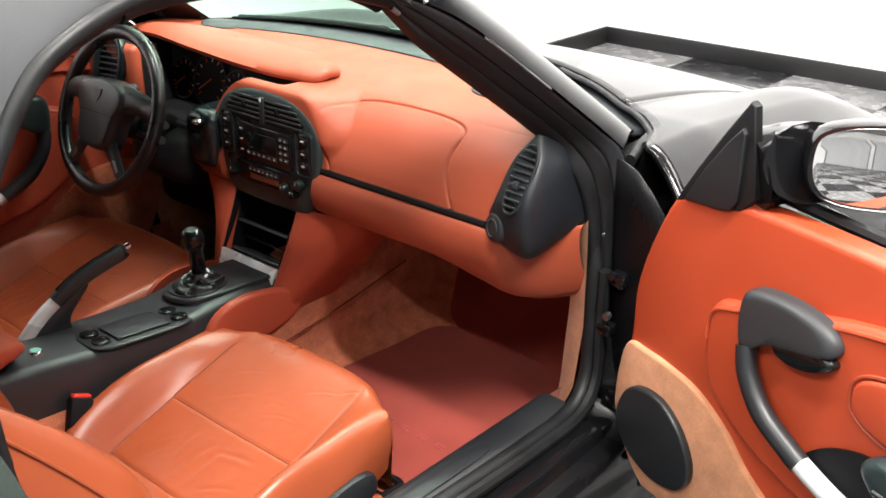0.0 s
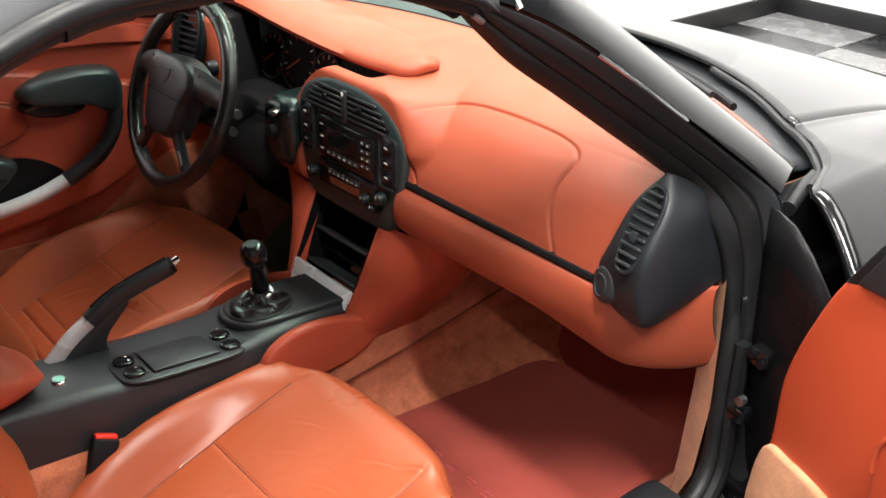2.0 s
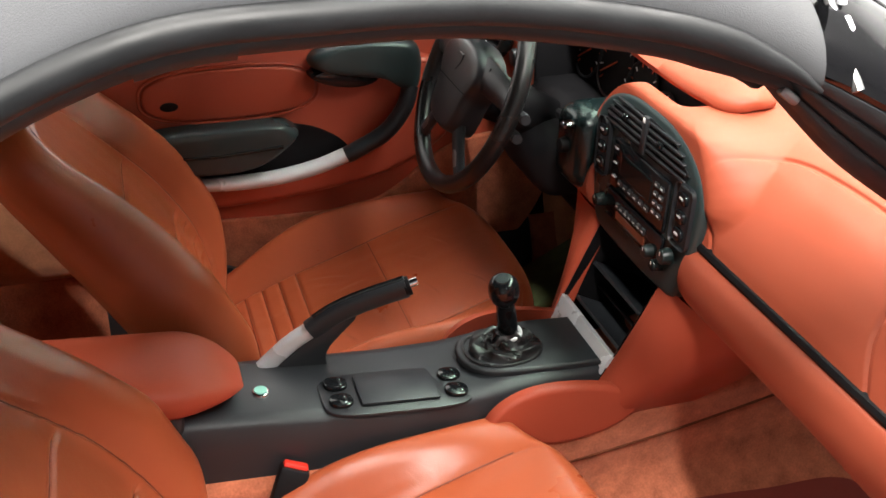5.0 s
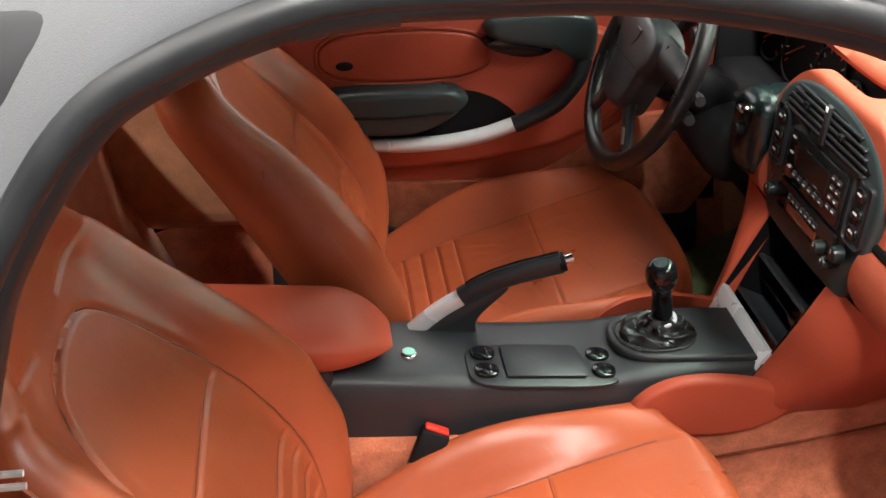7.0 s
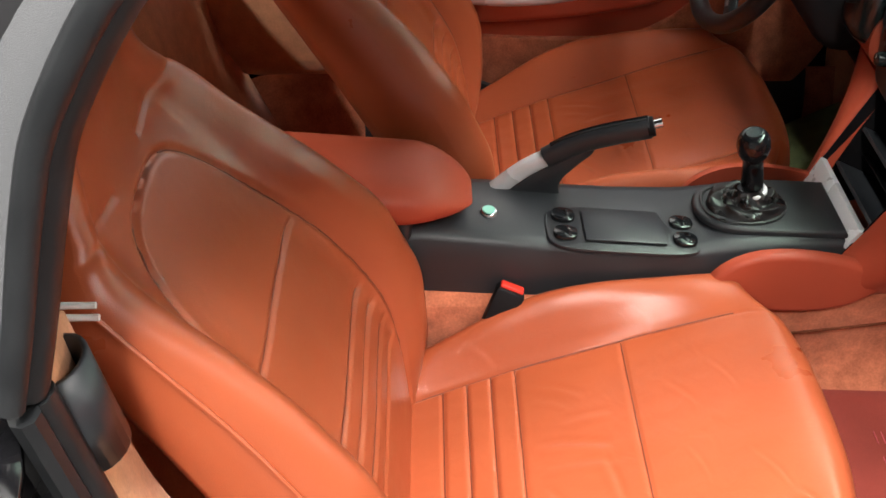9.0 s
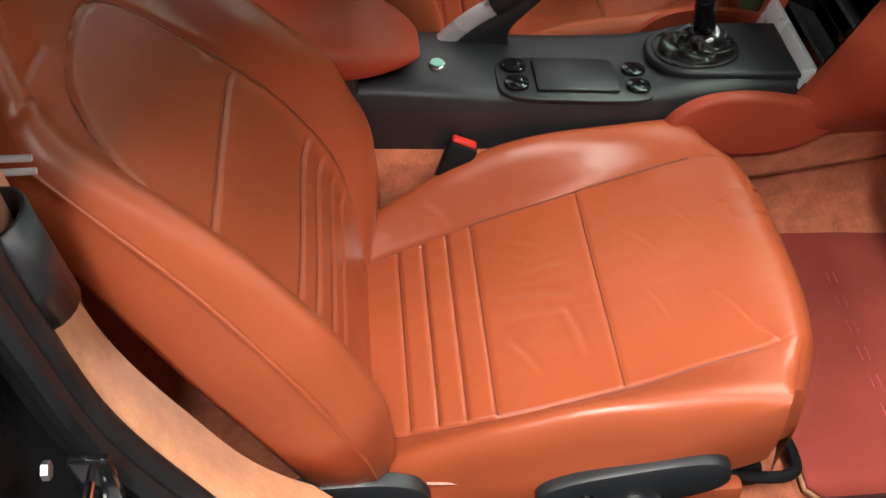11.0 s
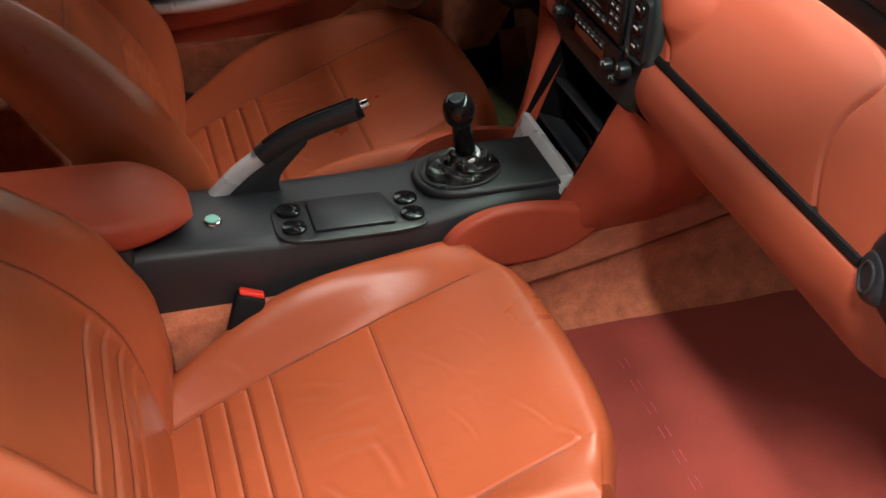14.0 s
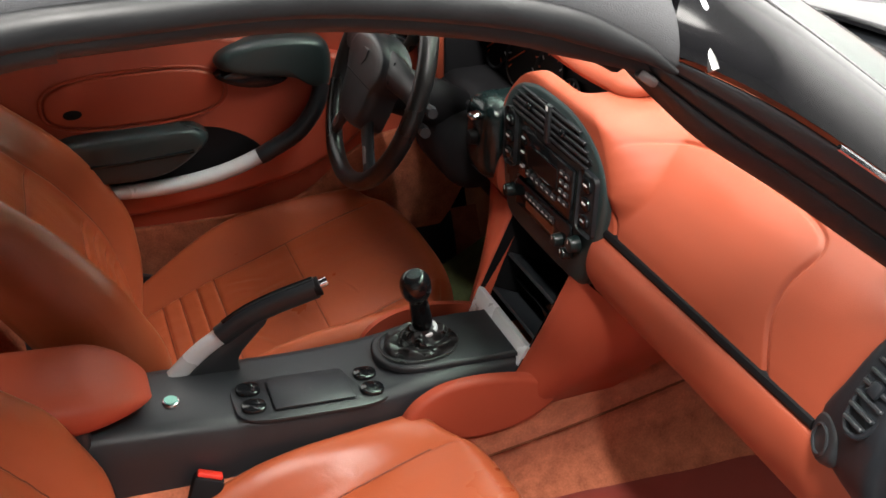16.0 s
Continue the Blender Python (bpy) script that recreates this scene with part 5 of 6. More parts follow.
rows = []
for i in range(48):
    y = -0.235 + 0.685 * i / 47
    z = top_z(y)
    w = lerp_list([-0.24, -0.1, 0.1, 0.3, 0.45], [0.072, 0.078, 0.084, 0.080, 0.070], y)
    c = 0.012
    lowz = 0.375
    row = [(c - w - 0.035, y, lowz), (c - w - 0.022, y, z - 0.05), (c - w - 0.008, y, z - 0.014), (c - w + 0.004, y, z - 0.003), (c - w + 0.02, y, z), (c, y, z + 0.002), (c + w - 0.02, y, z), (c + w - 0.004, y, z - 0.003), (c + w + 0.003, y, z - 0.013), (c + w + 0.006, y, z - 0.05), (c + w + 0.006, y, lowz)]
    rows.append(row)
part("body", loft(rows), PLASTICG, cons, "dark grey grained plastic console body", smooth=60)
part("rear_end", box((-0.07, -0.245, 0.38), (0.10, -0.225, 0.50), 0.008), PLASTICG, cons)
# switch plate
pm = Matrix.Translation((0.055, 0.090, 0.4845)) @ Matrix.Rotation(math.atan2(-0.014, 0.16), 4, "X") @ Matrix.Rotation(radians(0), 4, "Z")
plate = part("switch_plate", slab(oval(0, 0, 0.052, 0.115, 48, 4.5), 0.004, pm @ pose(0, 0, -0.001), 0.003), PLASTIC, cons, "dark plate with window switches")
tray = part("ashtray_lid", box((-0.036, -0.060, 0.004), (0.034, 0.060, 0.0085), 0.002, 2, pm), PLASTICG, plate, "rectangular dark lid")
part("lid_mark", box((-0.004, 0.0, 0.0086), (0.004, 0.004, 0.009), 0, 1, pm), PLASTIC, tray)
for yy, dxs in ((-0.088, (-0.024, 0.018)), (0.090, (-0.022, 0.018))):
    for dx in dxs:
        w = part("window_switch", slab(oval(0, 0, 0.016, 0.018, 24, 2.4), 0.006, pm @ pose(dx, yy, 0.0035), 0.003), GLOSS, plate, "glossy black rocker switch")
        part("switch_mark", box((dx - 0.010, yy + 0.004, 0.0095), (dx - 0.004, yy + 0.008, 0.0105), 0.0004, 1, pm), CHROME, w)
        part("switch_mark", box((dx + 0.004, yy + 0.004, 0.0095), (dx + 0.010, yy + 0.008, 0.0105), 0.0004, 1, pm), CHROME, w)
lk = part("lock_button", cyl(0.0135, 0.0125, 0.006, pose(0.029, -0.107, 0.5015, -5), 24, 0.002), CHROME, cons, "round turquoise lock button")
part("lens", cyl(0.010, 0.0095, 0.002, pose(0.029, -0.107, 0.5072, -5), 20), TURQ, lk)
# raised edge around the lever
part("lever_plinth", slab(oval(0, 0, 0.062, 0.085, 48, 2.6), 0.012, pose(0.004, 0.295, 0.482), 0.010, 4), PLASTICG, cons)
for s in (1, -1):
    kid = [(0.21, 0.437), (0.222, 0.462), (0.25, 0.483), (0.29, 0.494), (0.35, 0.492), (0.42, 0.475), (0.47, 0.44), (0.44, 0.405), (0.39, 0.388), (0.33, 0.385), (0.27, 0.396), (0.228, 0.415)]
    kid = [(q.x, q.y) for q in spline([(a, b, 0) for a, b in kid], 40, True)]
    o = frame_at((0.112 if s > 0 else -0.095, 0, 0.0), (0, s, 0), (0, 0, 1))
    part("knee_panel", slab([(s * a, b) for a, b in kid], 0.018, o, 0.010, 4), VINYL, cons, "kidney-shaped red leather knee panel", smooth=60)

arm = thing("armrest", (0.015, -0.30, 0.50), "dark red leather armrest on the console", "armrest")
rows = []
for i in range(49):
    f = (i / 48) ** 1.7
    y = -0.132 - 0.33 * f
    k = math.sin(math.pi / 2 * min(1, f / 0.28)) ** 0.6 if f < 0.28 else 1.0
    k = max(k, 0.02)
    w, h = 0.085 * (0.30 + 0.70 * k), 0.034 * k
    zc = 0.545 + 0.03 * f - 0.012 * (1 - k)
    rows.append([(0.018 + w * math.copysign(abs(math.cos(a)) ** 0.6, math.cos(a)), y - 0.05 * (math.sin(a) < 0) * abs(math.sin(a)) * k, zc + h * math.copysign(abs(math.sin(a)) ** 0.7, math.sin(a))) for a in (2 * math.pi * j / 28 for j in range(28))])
part("pad", loft(rows, closed_u=True, cap=True), VINYL, arm, "dark red leather pad", smooth=60)
part("hinge_base", box((-0.055, -0.46, 0.49), (0.09, -0.22, 0.535), 0.012, 3), PLASTICG, arm, "dark plastic base")

gear = thing("gear_lever", (0.0, 0.289, 0.49), "worn black leather gear lever with glossy knob", "gear lever")
pad = [(q.x, q.y) for q in spline([(-0.050, 0.415, 0), (-0.058, 0.33, 0), (-0.052, 0.25, 0), (-0.030, 0.214, 0), (0.004, 0.203, 0), (0.040, 0.212, 0), (0.064, 0.245, 0), (0.074, 0.30, 0), (0.078, 0.36, 0), (0.080, 0.415, 0)], 44)]
part("boot_plate", slab(pad, 0.0105, pose(0, 0, 0.487, 0), 0.006, 4), PLASTICG, gear, "dark rounded plate below the boot")
part("boot_frame", tube([(0.008 + a, 0.276 + b, 0.4995) for a, b in oval(0, 0, 0.050, 0.061, 44, 2.4)], 0.0024, 8, closed=True, flat=0.7), BOOT, gear, "scuffed dark oval boot frame")
rows = []
for i, (r, z) in enumerate(((0.050, 0.496), (0.046, 0.503), (0.040, 0.509), (0.034, 0.508), (0.030, 0.507), (0.026, 0.512), (0.023, 0.517), (0.019, 0.521), (0.015, 0.527))):
    row = []
    for k in range(56):
        a = 2 * math.pi * k / 56
        w = noise.noise((math.cos(a) * 2.6 + i * 0.7, math.sin(a) * 2.6, i * 0.55)) * (0.0075 if 0 < i < 8 else 0.0)
        w += 0.0035 * math.sin(5 * a + 1.7 * i) * (1 if 0 < i < 7 else 0)
        row.append((0.006 + (r + w) * math.cos(a), 0.282 + (r + w) * 1.22 * math.sin(a), z + w * 0.8))
    rows.append(row)
bt = part("boot", loft(rows, closed_u=True), BOOT, gear, "crumpled glossy black leather boot", smooth=80)
sb = bt.modifiers.new("round", "SUBSURF")
sb.levels = sb.render_levels = 2
LB, LT = Vector((0.0, 0.290, 0.510)), Vector((0.016, 0.271, 0.608))
lz = (LT - LB).normalized()
lm = Matrix.Translation(LB) @ Vector((0, 0, 1)).rotation_difference(lz).to_matrix().to_4x4()
part("collar", tube([lm @ Vector((0.0185 * math.cos(a), 0.0185 * math.sin(a), 0.010 + 0.002 * math.cos(a + 1))) for a in (2 * math.pi * k / 24 for k in range(24))], 0.0040, 8, closed=True), SILVER, gear, "worn pale grey collar ring")
prof = [(0.0150, 0.000), (0.0158, 0.012), (0.0162, 0.035), (0.0155, 0.058), (0.0150, 0.072), (0.0172, 0.080), (0.0222, 0.089), (0.0242, 0.102), (0.0225, 0.115), (0.0165, 0.1235), (0.0105, 0.1255)]
cr = spline([(a, b, 0) for a, b in prof], 34)
part("shaft_and_knob", loft([[lm @ Vector((q.x * math.cos(a), q.x * math.sin(a), q.y)) for a in (2 * math.pi * k / 28 for k in range(28))] for q in cr], closed_u=True, cap=True), GLOSS, gear, "glossy black knob and leather grip", smooth=60)
part("knob_cap", cyl(0.0115, 0.0108, 0.0018, lm @ pose(0, 0, 0.1250), 24), SATIN, gear, "dark inlay on top of the knob")

hb = thing("handbrake", (-0.045, -0.10, 0.47), "black handbrake lever with silver lower arm", "handbrake")
part("silver_arm", sweep([(0.0115 * math.copysign(abs(math.cos(a)) ** 0.6, math.cos(a)), 0.0125 * math.copysign(abs(math.sin(a)) ** 0.6, math.sin(a))) for a in (2 * math.pi * k / 20 for k in range(20))], spline([(-0.045, -0.112, 0.474), (-0.045, -0.085, 0.500), (-0.045, -0.05, 0.530), (-0.044, -0.014, 0.552)], 14), (1, 0, 0)), SILVER, hb, "silver painted arm")
gp = spline([(-0.044, -0.018, 0.550), (-0.040, 0.02, 0.575), (-0.032, 0.065, 0.596), (-0.020, 0.128, 0.618)], 20)
part("grip", sweep([(0.0135 * math.copysign(abs(math.cos(a)) ** 0.75, math.cos(a)), 0.0165 * math.copysign(abs(math.sin(a)) ** 0.75, math.sin(a))) for a in (2 * math.pi * k / 22 for k in range(22))], gp, (1, 0, 0)), PLASTIC, hb, "black moulded grip")
part("grip_ridge", tube([q + Vector((0, -0.006, 0.0155)) for q in gp[2:]], 0.0042, 8), GLOSS, hb, "glossy ridge along the grip")
part("grip_end", tube([(-0.0205, 0.124, 0.617), (-0.0195, 0.133, 0.620)], 0.0150, 14), BLACK, hb)
part("button", tube([(-0.0195, 0.131, 0.622), (-0.0180, 0.144, 0.627)], 0.0068, 12), CHROME, hb, "chrome release button")
part("lever_body", slab([(q.x, q.y) for q in spline([(-0.112, 0.452, 0), (-0.108, 0.468, 0), (-0.06, 0.508, 0), (-0.015, 0.546, 0), (0.020, 0.566, 0), (0.046, 0.574, 0), (0.052, 0.564, 0), (0.030, 0.541, 0), (0.010, 0.519, 0), (0.004, 0.500, 0), (0.010, 0.476, 0), (0.022, 0.449, 0)], 60)], 0.024, frame_at((-0.057, 0, 0), (0, 1, 0), (0, 0, 1)), 0.005), PLASTIC, hb, "black plastic lever body")

# ---- steering wheel and column ----
WC = Vector((-0.367, 0.342, 0.796))
TI = radians(22)
wm = frame_at(WC, (1, 0, 0), (0, math.sin(TI), math.cos(TI)))
sw = thing("steering_wheel", tuple(WC), "black leather four-spoke steering wheel", "steering wheel")
part("rim", tube([wm @ Vector((0.182 * math.cos(a), 0.182 * math.sin(a), 0)) for a in (2 * math.pi * k / 72 for k in range(72))], 0.0160, 14, closed=True), RIM, sw, "thick black leather rim", smooth=70)
HO = [(-0.078, 0.050), (-0.045, 0.066), (0.0, 0.071), (0.045, 0.066), (0.078, 0.050), (0.084, 0.020), (0.066, -0.012), (0.060, -0.050), (0.046, -0.078), (0.0, -0.088), (-0.046, -0.078), (-0.060, -0.050), (-0.066, -0.012), (-0.084, 0.020)]
HO = [(q.x * 1.10, q.y * 1.04) for q in spline([(a, b, 0) for a, b in HO], 64, True)]
hubp = part("airbag_cover", dome(HO, 0.050, wm @ pose(0, 0, -0.014), 0.16, 6), PLASTIC, sw, "black padded airbag cover", smooth=60)
part("cover_seam", box((-0.064, -0.0075, 0.0365), (0.064, -0.0060, 0.0384), 0, 1, wm), BLACK, hubp)
part("emblem", slab([(-0.011, 0.016), (0.011, 0.016), (0.011, 0.0), (0.0, -0.015), (-0.011, 0.0)], 0.0025, wm @ pose(0, 0.030, 0.0365), 0.001, 1), PLASTICG, hubp, "plain shield emblem")
for s in (-1, 1):
    up_w = wm.to_3x3() @ Vector((0, 0, 1))
    sp = part("spoke", tube([wm @ Vector((s * a, b, w)) for a, b, w in ((0.060, 0.036, 0.014), (0.095, 0.037, 0.012), (0.13, 0.034, 0.006), (0.155, 0.030, 0.002), (0.176, 0.026, 0.0))], [0.031, 0.029, 0.026, 0.024, 0.026], 14, flat=0.5, up=up_w), PLASTIC, sw, "padded upper spoke")
    part("spoke_gap", box((s * 0.098 - 0.001, 0.018, 0.008), (s * 0.098 + 0.001, 0.056, 0.0245), 0, 1, wm), BLACK, sp)
    sp = part("spoke", tube([wm @ Vector((s * a, b, w)) for a, b, w in ((0.040, -0.058, 0.012), (0.062, -0.086, 0.010), (0.085, -0.112, 0.006), (0.102, -0.134, 0.002), (0.114, -0.150, 0.0))], [0.020, 0.017, 0.0155, 0.016, 0.021], 12, flat=0.55, up=up_w), PLASTIC, sw, "lower spoke")
    part("spoke_inlay", tube([wm @ Vector((s * a, b, w)) for a, b, w in ((0.066, -0.092, 0.013), (0.080, -0.108, 0.0125), (0.094, -0.126, 0.010))], [0.007, 0.0085, 0.007], 10, flat=0.5, up=up_w), BOLT, sp, "satin metal spoke inlay")
col = thing("steering_column", (-0.345, 0.5, 0.7), "black plastic steering column shroud with stalks", "steering column")
part("shroud", sweep([(0.042 * math.cos(a), 0.042 * math.sin(a)) for a in (2 * math.pi * k / 24 for k in range(24))], [wm @ Vector((0, -0.01, -0.035)), wm @ Vector((0, -0.015, -0.12)), wm @ Vector((0, -0.03, -0.22))], (1, 0, 0)), BLACK, col, "black steering column tube")
part("shroud_lower", box((-0.475, 0.43, 0.60), (-0.235, 0.62, 0.73), 0.055, 5), BLACK, col, "black knee cover below the column")
part("binnacle_lower", box((-0.50, 0.50, 0.66), (-0.19, 0.62, 0.755), 0.03, 4), BLACK, col, "black plastic lower instrument surround")
ig = part("ignition_panel", box((-0.25, 0.45, 0.665), (-0.15, 0.60, 0.806), 0.034, 5), SATIN, col, "dark teal ignition side panel")
part("ignition_key", box((-0.186, 0.434, 0.780), (-0.166, 0.456, 0.790), 0.003, 1), CHROME, ig)
part("ignition_lock", cyl(0.014, 0.012, 0.012, frame_at((-0.19, 0.451, 0.742), (1, 0, 0), (0, 0, 1)), 20), BLACK, ig)
for s, z in ((1, 0.0), (-1, 0.0), (1, -0.035)):
    part("stalk", tube(spline([wm @ Vector((s * 0.04, z, -0.06)), wm @ Vector((s * 0.10, z, -0.055)), wm @ Vector((s * 0.155, z + 0.004, -0.045))], 8), [0.007] * 5 + [0.009, 0.01, 0.009], 8), PLASTIC, col, "black stalk")
part("under_dash", box((-0.66, 0.62, 0.42), (-0.15, 0.82, 0.66), 0.05, 4), BLACK, col, "black panel under the dashboard")
fr_ = thing("footrest", (-0.55, 0.62, 0.2), "olive grey carpeted footrest beside the pedals", "footrest")
part("pad", box((-0.075, -0.13, -0.012), (0.075, 0.13, 0.012), 0.010, 3, Matrix.Translation((-0.545, 0.62, 0.262)) @ Matrix.Rotation(radians(28), 4, "X")), OLIVE, fr_)
part("base", loft([[(x, 0.52, 0.196), (x, 0.72, 0.196), (x, 0.72, 0.300), (x, 0.52, 0.206)] for x in (-0.61, -0.48)], closed_u=True, cap=True), BLACK, fr_)
for k, (x, w) in enumerate(((-0.22, 0.022), (-0.36, 0.03), (-0.46, 0.03))):
    pd = thing("pedal", (x, 0.80, 0.32), "black rubber foot pedal under the dashboard", "pedal", "pedals in the driver footwell")
    part("pad", box((x - w, 0.755, 0.28), (x + w, 0.775, 0.36), 0.006, 2), RUBBER, pd)
    part("arm", tube([(x, 0.78, 0.33), (x, 0.88, 0.5)], 0.008, 8), BLACK, pd)

# ---- floor mats ----
def floor_mat(lefts, rights, z, label):
    """A mat between two side lines (x, y), bent up where the floor rises."""
    ob = thing("floor_mat", (lefts[0][0], lefts[0][1], z), label, "floor mat", "mats in the footwells")

    def high(y):
        return z + (0.0 if y < 0.89 else 1.3 * (y - 0.89))

    le = spline([(a, b, 0) for a, b in lefts], 40)
    ri = spline([(a, b, 0) for a, b in rights], 40)
    rows = []
    for a, b in zip(le, ri):
        row = [a.lerp(b, k / 12) for k in range(13)]
        rows.append([(p.x, p.y, high(p.y) + 0.010 + 0.0015 * noise.noise((p.x * 9, p.y * 9, 0))) for p in row])
    face = part("carpet_face", loft(rows), MAT, ob)
    shell(face, 0.009)
    rim = [Vector(q) for q in rows[0]] + [Vector(r[-1]) for r in rows[1:]] + [Vector(q) for q in rows[-1][-2::-1]] + [Vector(r[0]) for r in rows[-2:0:-1]]
    part("binding", tube([p - Vector((0, 0, 0.003)) for p in rim], 0.0045, 6, closed=True), MATEDGE, ob, "tan stitched binding")
    return ob


fm = floor_mat([(0.125, 0.33), (0.105, 0.40), (0.112, 0.50), (0.118, 0.60), (0.122, 0.76), (0.118, 0.88), (0.12, 0.98), (0.12, 1.06)], [(0.585, 0.325), (0.606, 0.36), (0.606, 0.50), (0.600, 0.60), (0.590, 0.75), (0.59, 0.83), (0.60, 0.95), (0.60, 1.06)], 0.204, "dark red carpet floor mat with embroidered marks")
for i in range(7):
    p = Vector((0.232, 0.480, 0.2232)).lerp(Vector((0.528, 0.470, 0.2232)), i / 6)
    for a0, b0, a1, b1 in ((-0.012, -0.007, 0.012, -0.0058), (-0.011, 0.0038, 0.012, 0.005)):
        part("embroidered_mark", box((p.x + a0, p.y + b0, 0.2215), (p.x + a1, p.y + b1, 0.2250), 0.0006), STITCH, fm)
floor_mat([(-0.575, 0.42), (-0.58, 0.6), (-0.57, 0.8), (-0.56, 0.9)], [(-0.13, 0.42), (-0.13, 0.6), (-0.14, 0.8), (-0.15, 0.9)], 0.204, "dark red carpet floor mat under the pedals")

# ---- doors ----
def car_door(m, side, label, red):
    """A door drawn in metres behind the window corner, height and depth towards the cabin; m lays it out."""
    at = m @ Vector((-0.25, 0.3, 0))
    ob = thing("door", tuple(at), label)
    ob.location = (0, 0, 0)
    ob.parent = car

    def P(pts, n=60, closed=True):
        return [(q.x, q.y) for q in spline([(a, b, 0) for a, b in pts], n, closed)]

    def S(pts, depth, w, bevel=0.0, seg=4):
        pts = pts if side > 0 else [(-a, b) for a, b in pts][::-1]
        return slab(pts, depth, m @ pose(0, 0, w), bevel, seg)

    def D(pts, depth, w, edge=0.25):
        pts = pts if side > 0 else [(-a, b) for a, b in pts][::-1]
        return dome(pts, depth, m @ pose(0, 0, w), edge)

    def V(a, b, w):
        return m @ Vector((side * a, b, w))

    full = [(-0.148, 0.866), (-0.198, 0.775), (-0.232, 0.672), (-0.238, 0.565), (-0.262, 0.456), (-0.250, 0.385), (-0.188, 0.305), (-0.10, 0.286), (0.3, 0.288), (0.60, 0.32), (0.76, 0.43), (0.84, 0.60), (0.87, 0.78), (0.87, 0.872), (0.60, 0.892), (0.31, 0.902), (0.05, 0.90), (-0.09, 0.888)]
    part("panel", S(P(full, 90), 0.045, -0.045, 0.012), red, ob, "orange red leather door panel", smooth=60)
    # painted shell behind the panel
    sh = [(-0.165, 0.872), (-0.225, 0.76), (-0.262, 0.60), (-0.285, 0.44), (-0.268, 0.35), (-0.22, 0.265), (-0.08, 0.25), (0.62, 0.28), (0.80, 0.42), (0.90, 0.62), (0.92, 0.86), (0.60, 0.875), (0.05, 0.88)]
    part("shell", S(P(sh, 70), 0.055, -0.105, 0.02), PAINT, ob, "glossy black painted door shell", smooth=60)
    part("belt_seal", tube([V(a, b, -0.062) for a, b in ((0.012, 0.908), (0.3, 0.902), (0.6, 0.894), (0.87, 0.88))], 0.011, 8), RUBBER, ob, "black rubber window seal")
    part("window_glass", S([(0.03, 0.86), (0.03, 0.910), (0.86, 0.885), (0.86, 0.86)], 0.004, -0.085), GLASS, ob, "edge of the lowered side window")
    low = [(-0.236, 0.556), (-0.185, 0.566), (-0.120, 0.564), (-0.05, 0.552), (0.02, 0.515), (0.08, 0.465), (0.16, 0.43), (0.30, 0.425), (0.50, 0.435), (0.80, 0.47), (0.74, 0.415), (0.58, 0.318), (0.3, 0.291), (-0.10, 0.290), (-0.182, 0.302), (-0.246, 0.388), (-0.257, 0.456)]
    part("lower_carpet", S(P(low, 90), 0.014, -0.004, 0.006), PALE if side > 0 else CARPET, ob, "pale tan carpet on the lower door", smooth=60)
    if side > 0:
        part("speaker", S(P([(-0.236, 0.408), (-0.222, 0.462), (-0.188, 0.494), (-0.128, 0.500), (-0.078, 0.474), (-0.044, 0.430), (-0.037, 0.388), (-0.059, 0.352), (-0.100, 0.336), (-0.146, 0.335), (-0.204, 0.358)], 56), 0.016, 0.008, 0.006), PLASTIC, ob, "oval black speaker grille")
    # armrest moulding, shallower on the open door
    kd = 0.6 if side > 0 else 1.0
    mo = [(-0.030, 0.60), (-0.038, 0.69), (-0.022, 0.733), (0.03, 0.752), (0.12, 0.778), (0.25, 0.815), (0.40, 0.832), (0.84, 0.83), (0.85, 0.62), (0.78, 0.51), (0.5, 0.470), (0.28, 0.478), (0.12, 0.505), (0.02, 0.55)]
    mold = part("moulding", S(P(mo, 90), 0.036 * kd, -0.002, 0.018, 6), red, ob, "curved leather door moulding", smooth=60)
    part("lip", tube([V(a, b - 0.006, 0.0295 * kd) for a, b in P([(-0.026, 0.62), (-0.032, 0.69), (-0.018, 0.728), (0.03, 0.747), (0.12, 0.773), (0.25, 0.810), (0.40, 0.827), (0.80, 0.826)], 40, False)][4:], 0.0042, 8), red, mold)
    # padded inset
    part("inset_pad", S(oval(0.42, 0.715, 0.165, 0.05, 48, 2.8), 0.008, 0.033 * kd, 0.006), red if side > 0 else VINYL, mold)
    part("inset_groove", tube([V(a, b, 0.036 * kd) for a, b in oval(0.42, 0.715, 0.17, 0.055, 48, 2.8)], 0.003, 6, closed=True), VINYL, mold)
    part("cover_cap", S(oval(0.535, 0.70, 0.017, 0.009, 20), 0.004, 0.040 * kd, 0.002), BLACK, mold)
    # handle pod
    hp = [(0.048, 0.71), (0.046, 0.765), (0.066, 0.795), (0.14, 0.806), (0.22, 0.801), (0.262, 0.784), (0.268, 0.762), (0.24, 0.748), (0.18, 0.736), (0.12, 0.724), (0.085, 0.702), (0.06, 0.698)]
    if side > 0:
        hp = [(0.046 + 0.82 * (a - 0.046), b) for a, b in hp]
    pod = part("handle_pod", D(P(hp, 60), 0.052 * kd, 0.020 * kd, 0.22), HANDLE if side > 0 else TEALH, ob, "dark plastic handle pod", smooth=60)
    lt = [(0.13, 0.728), (0.15, 0.752), (0.20, 0.762), (0.255, 0.755), (0.272, 0.742), (0.24, 0.722), (0.19, 0.712), (0.15, 0.715)]
    if side > 0:
        lt = [(0.046 + 0.80 * (a - 0.046), b) for a, b in lt]
    part("door_latch", D(P(lt, 40), 0.036 * kd, 0.03 * kd, 0.25), GLOSS, pod, "glossy black latch lever")
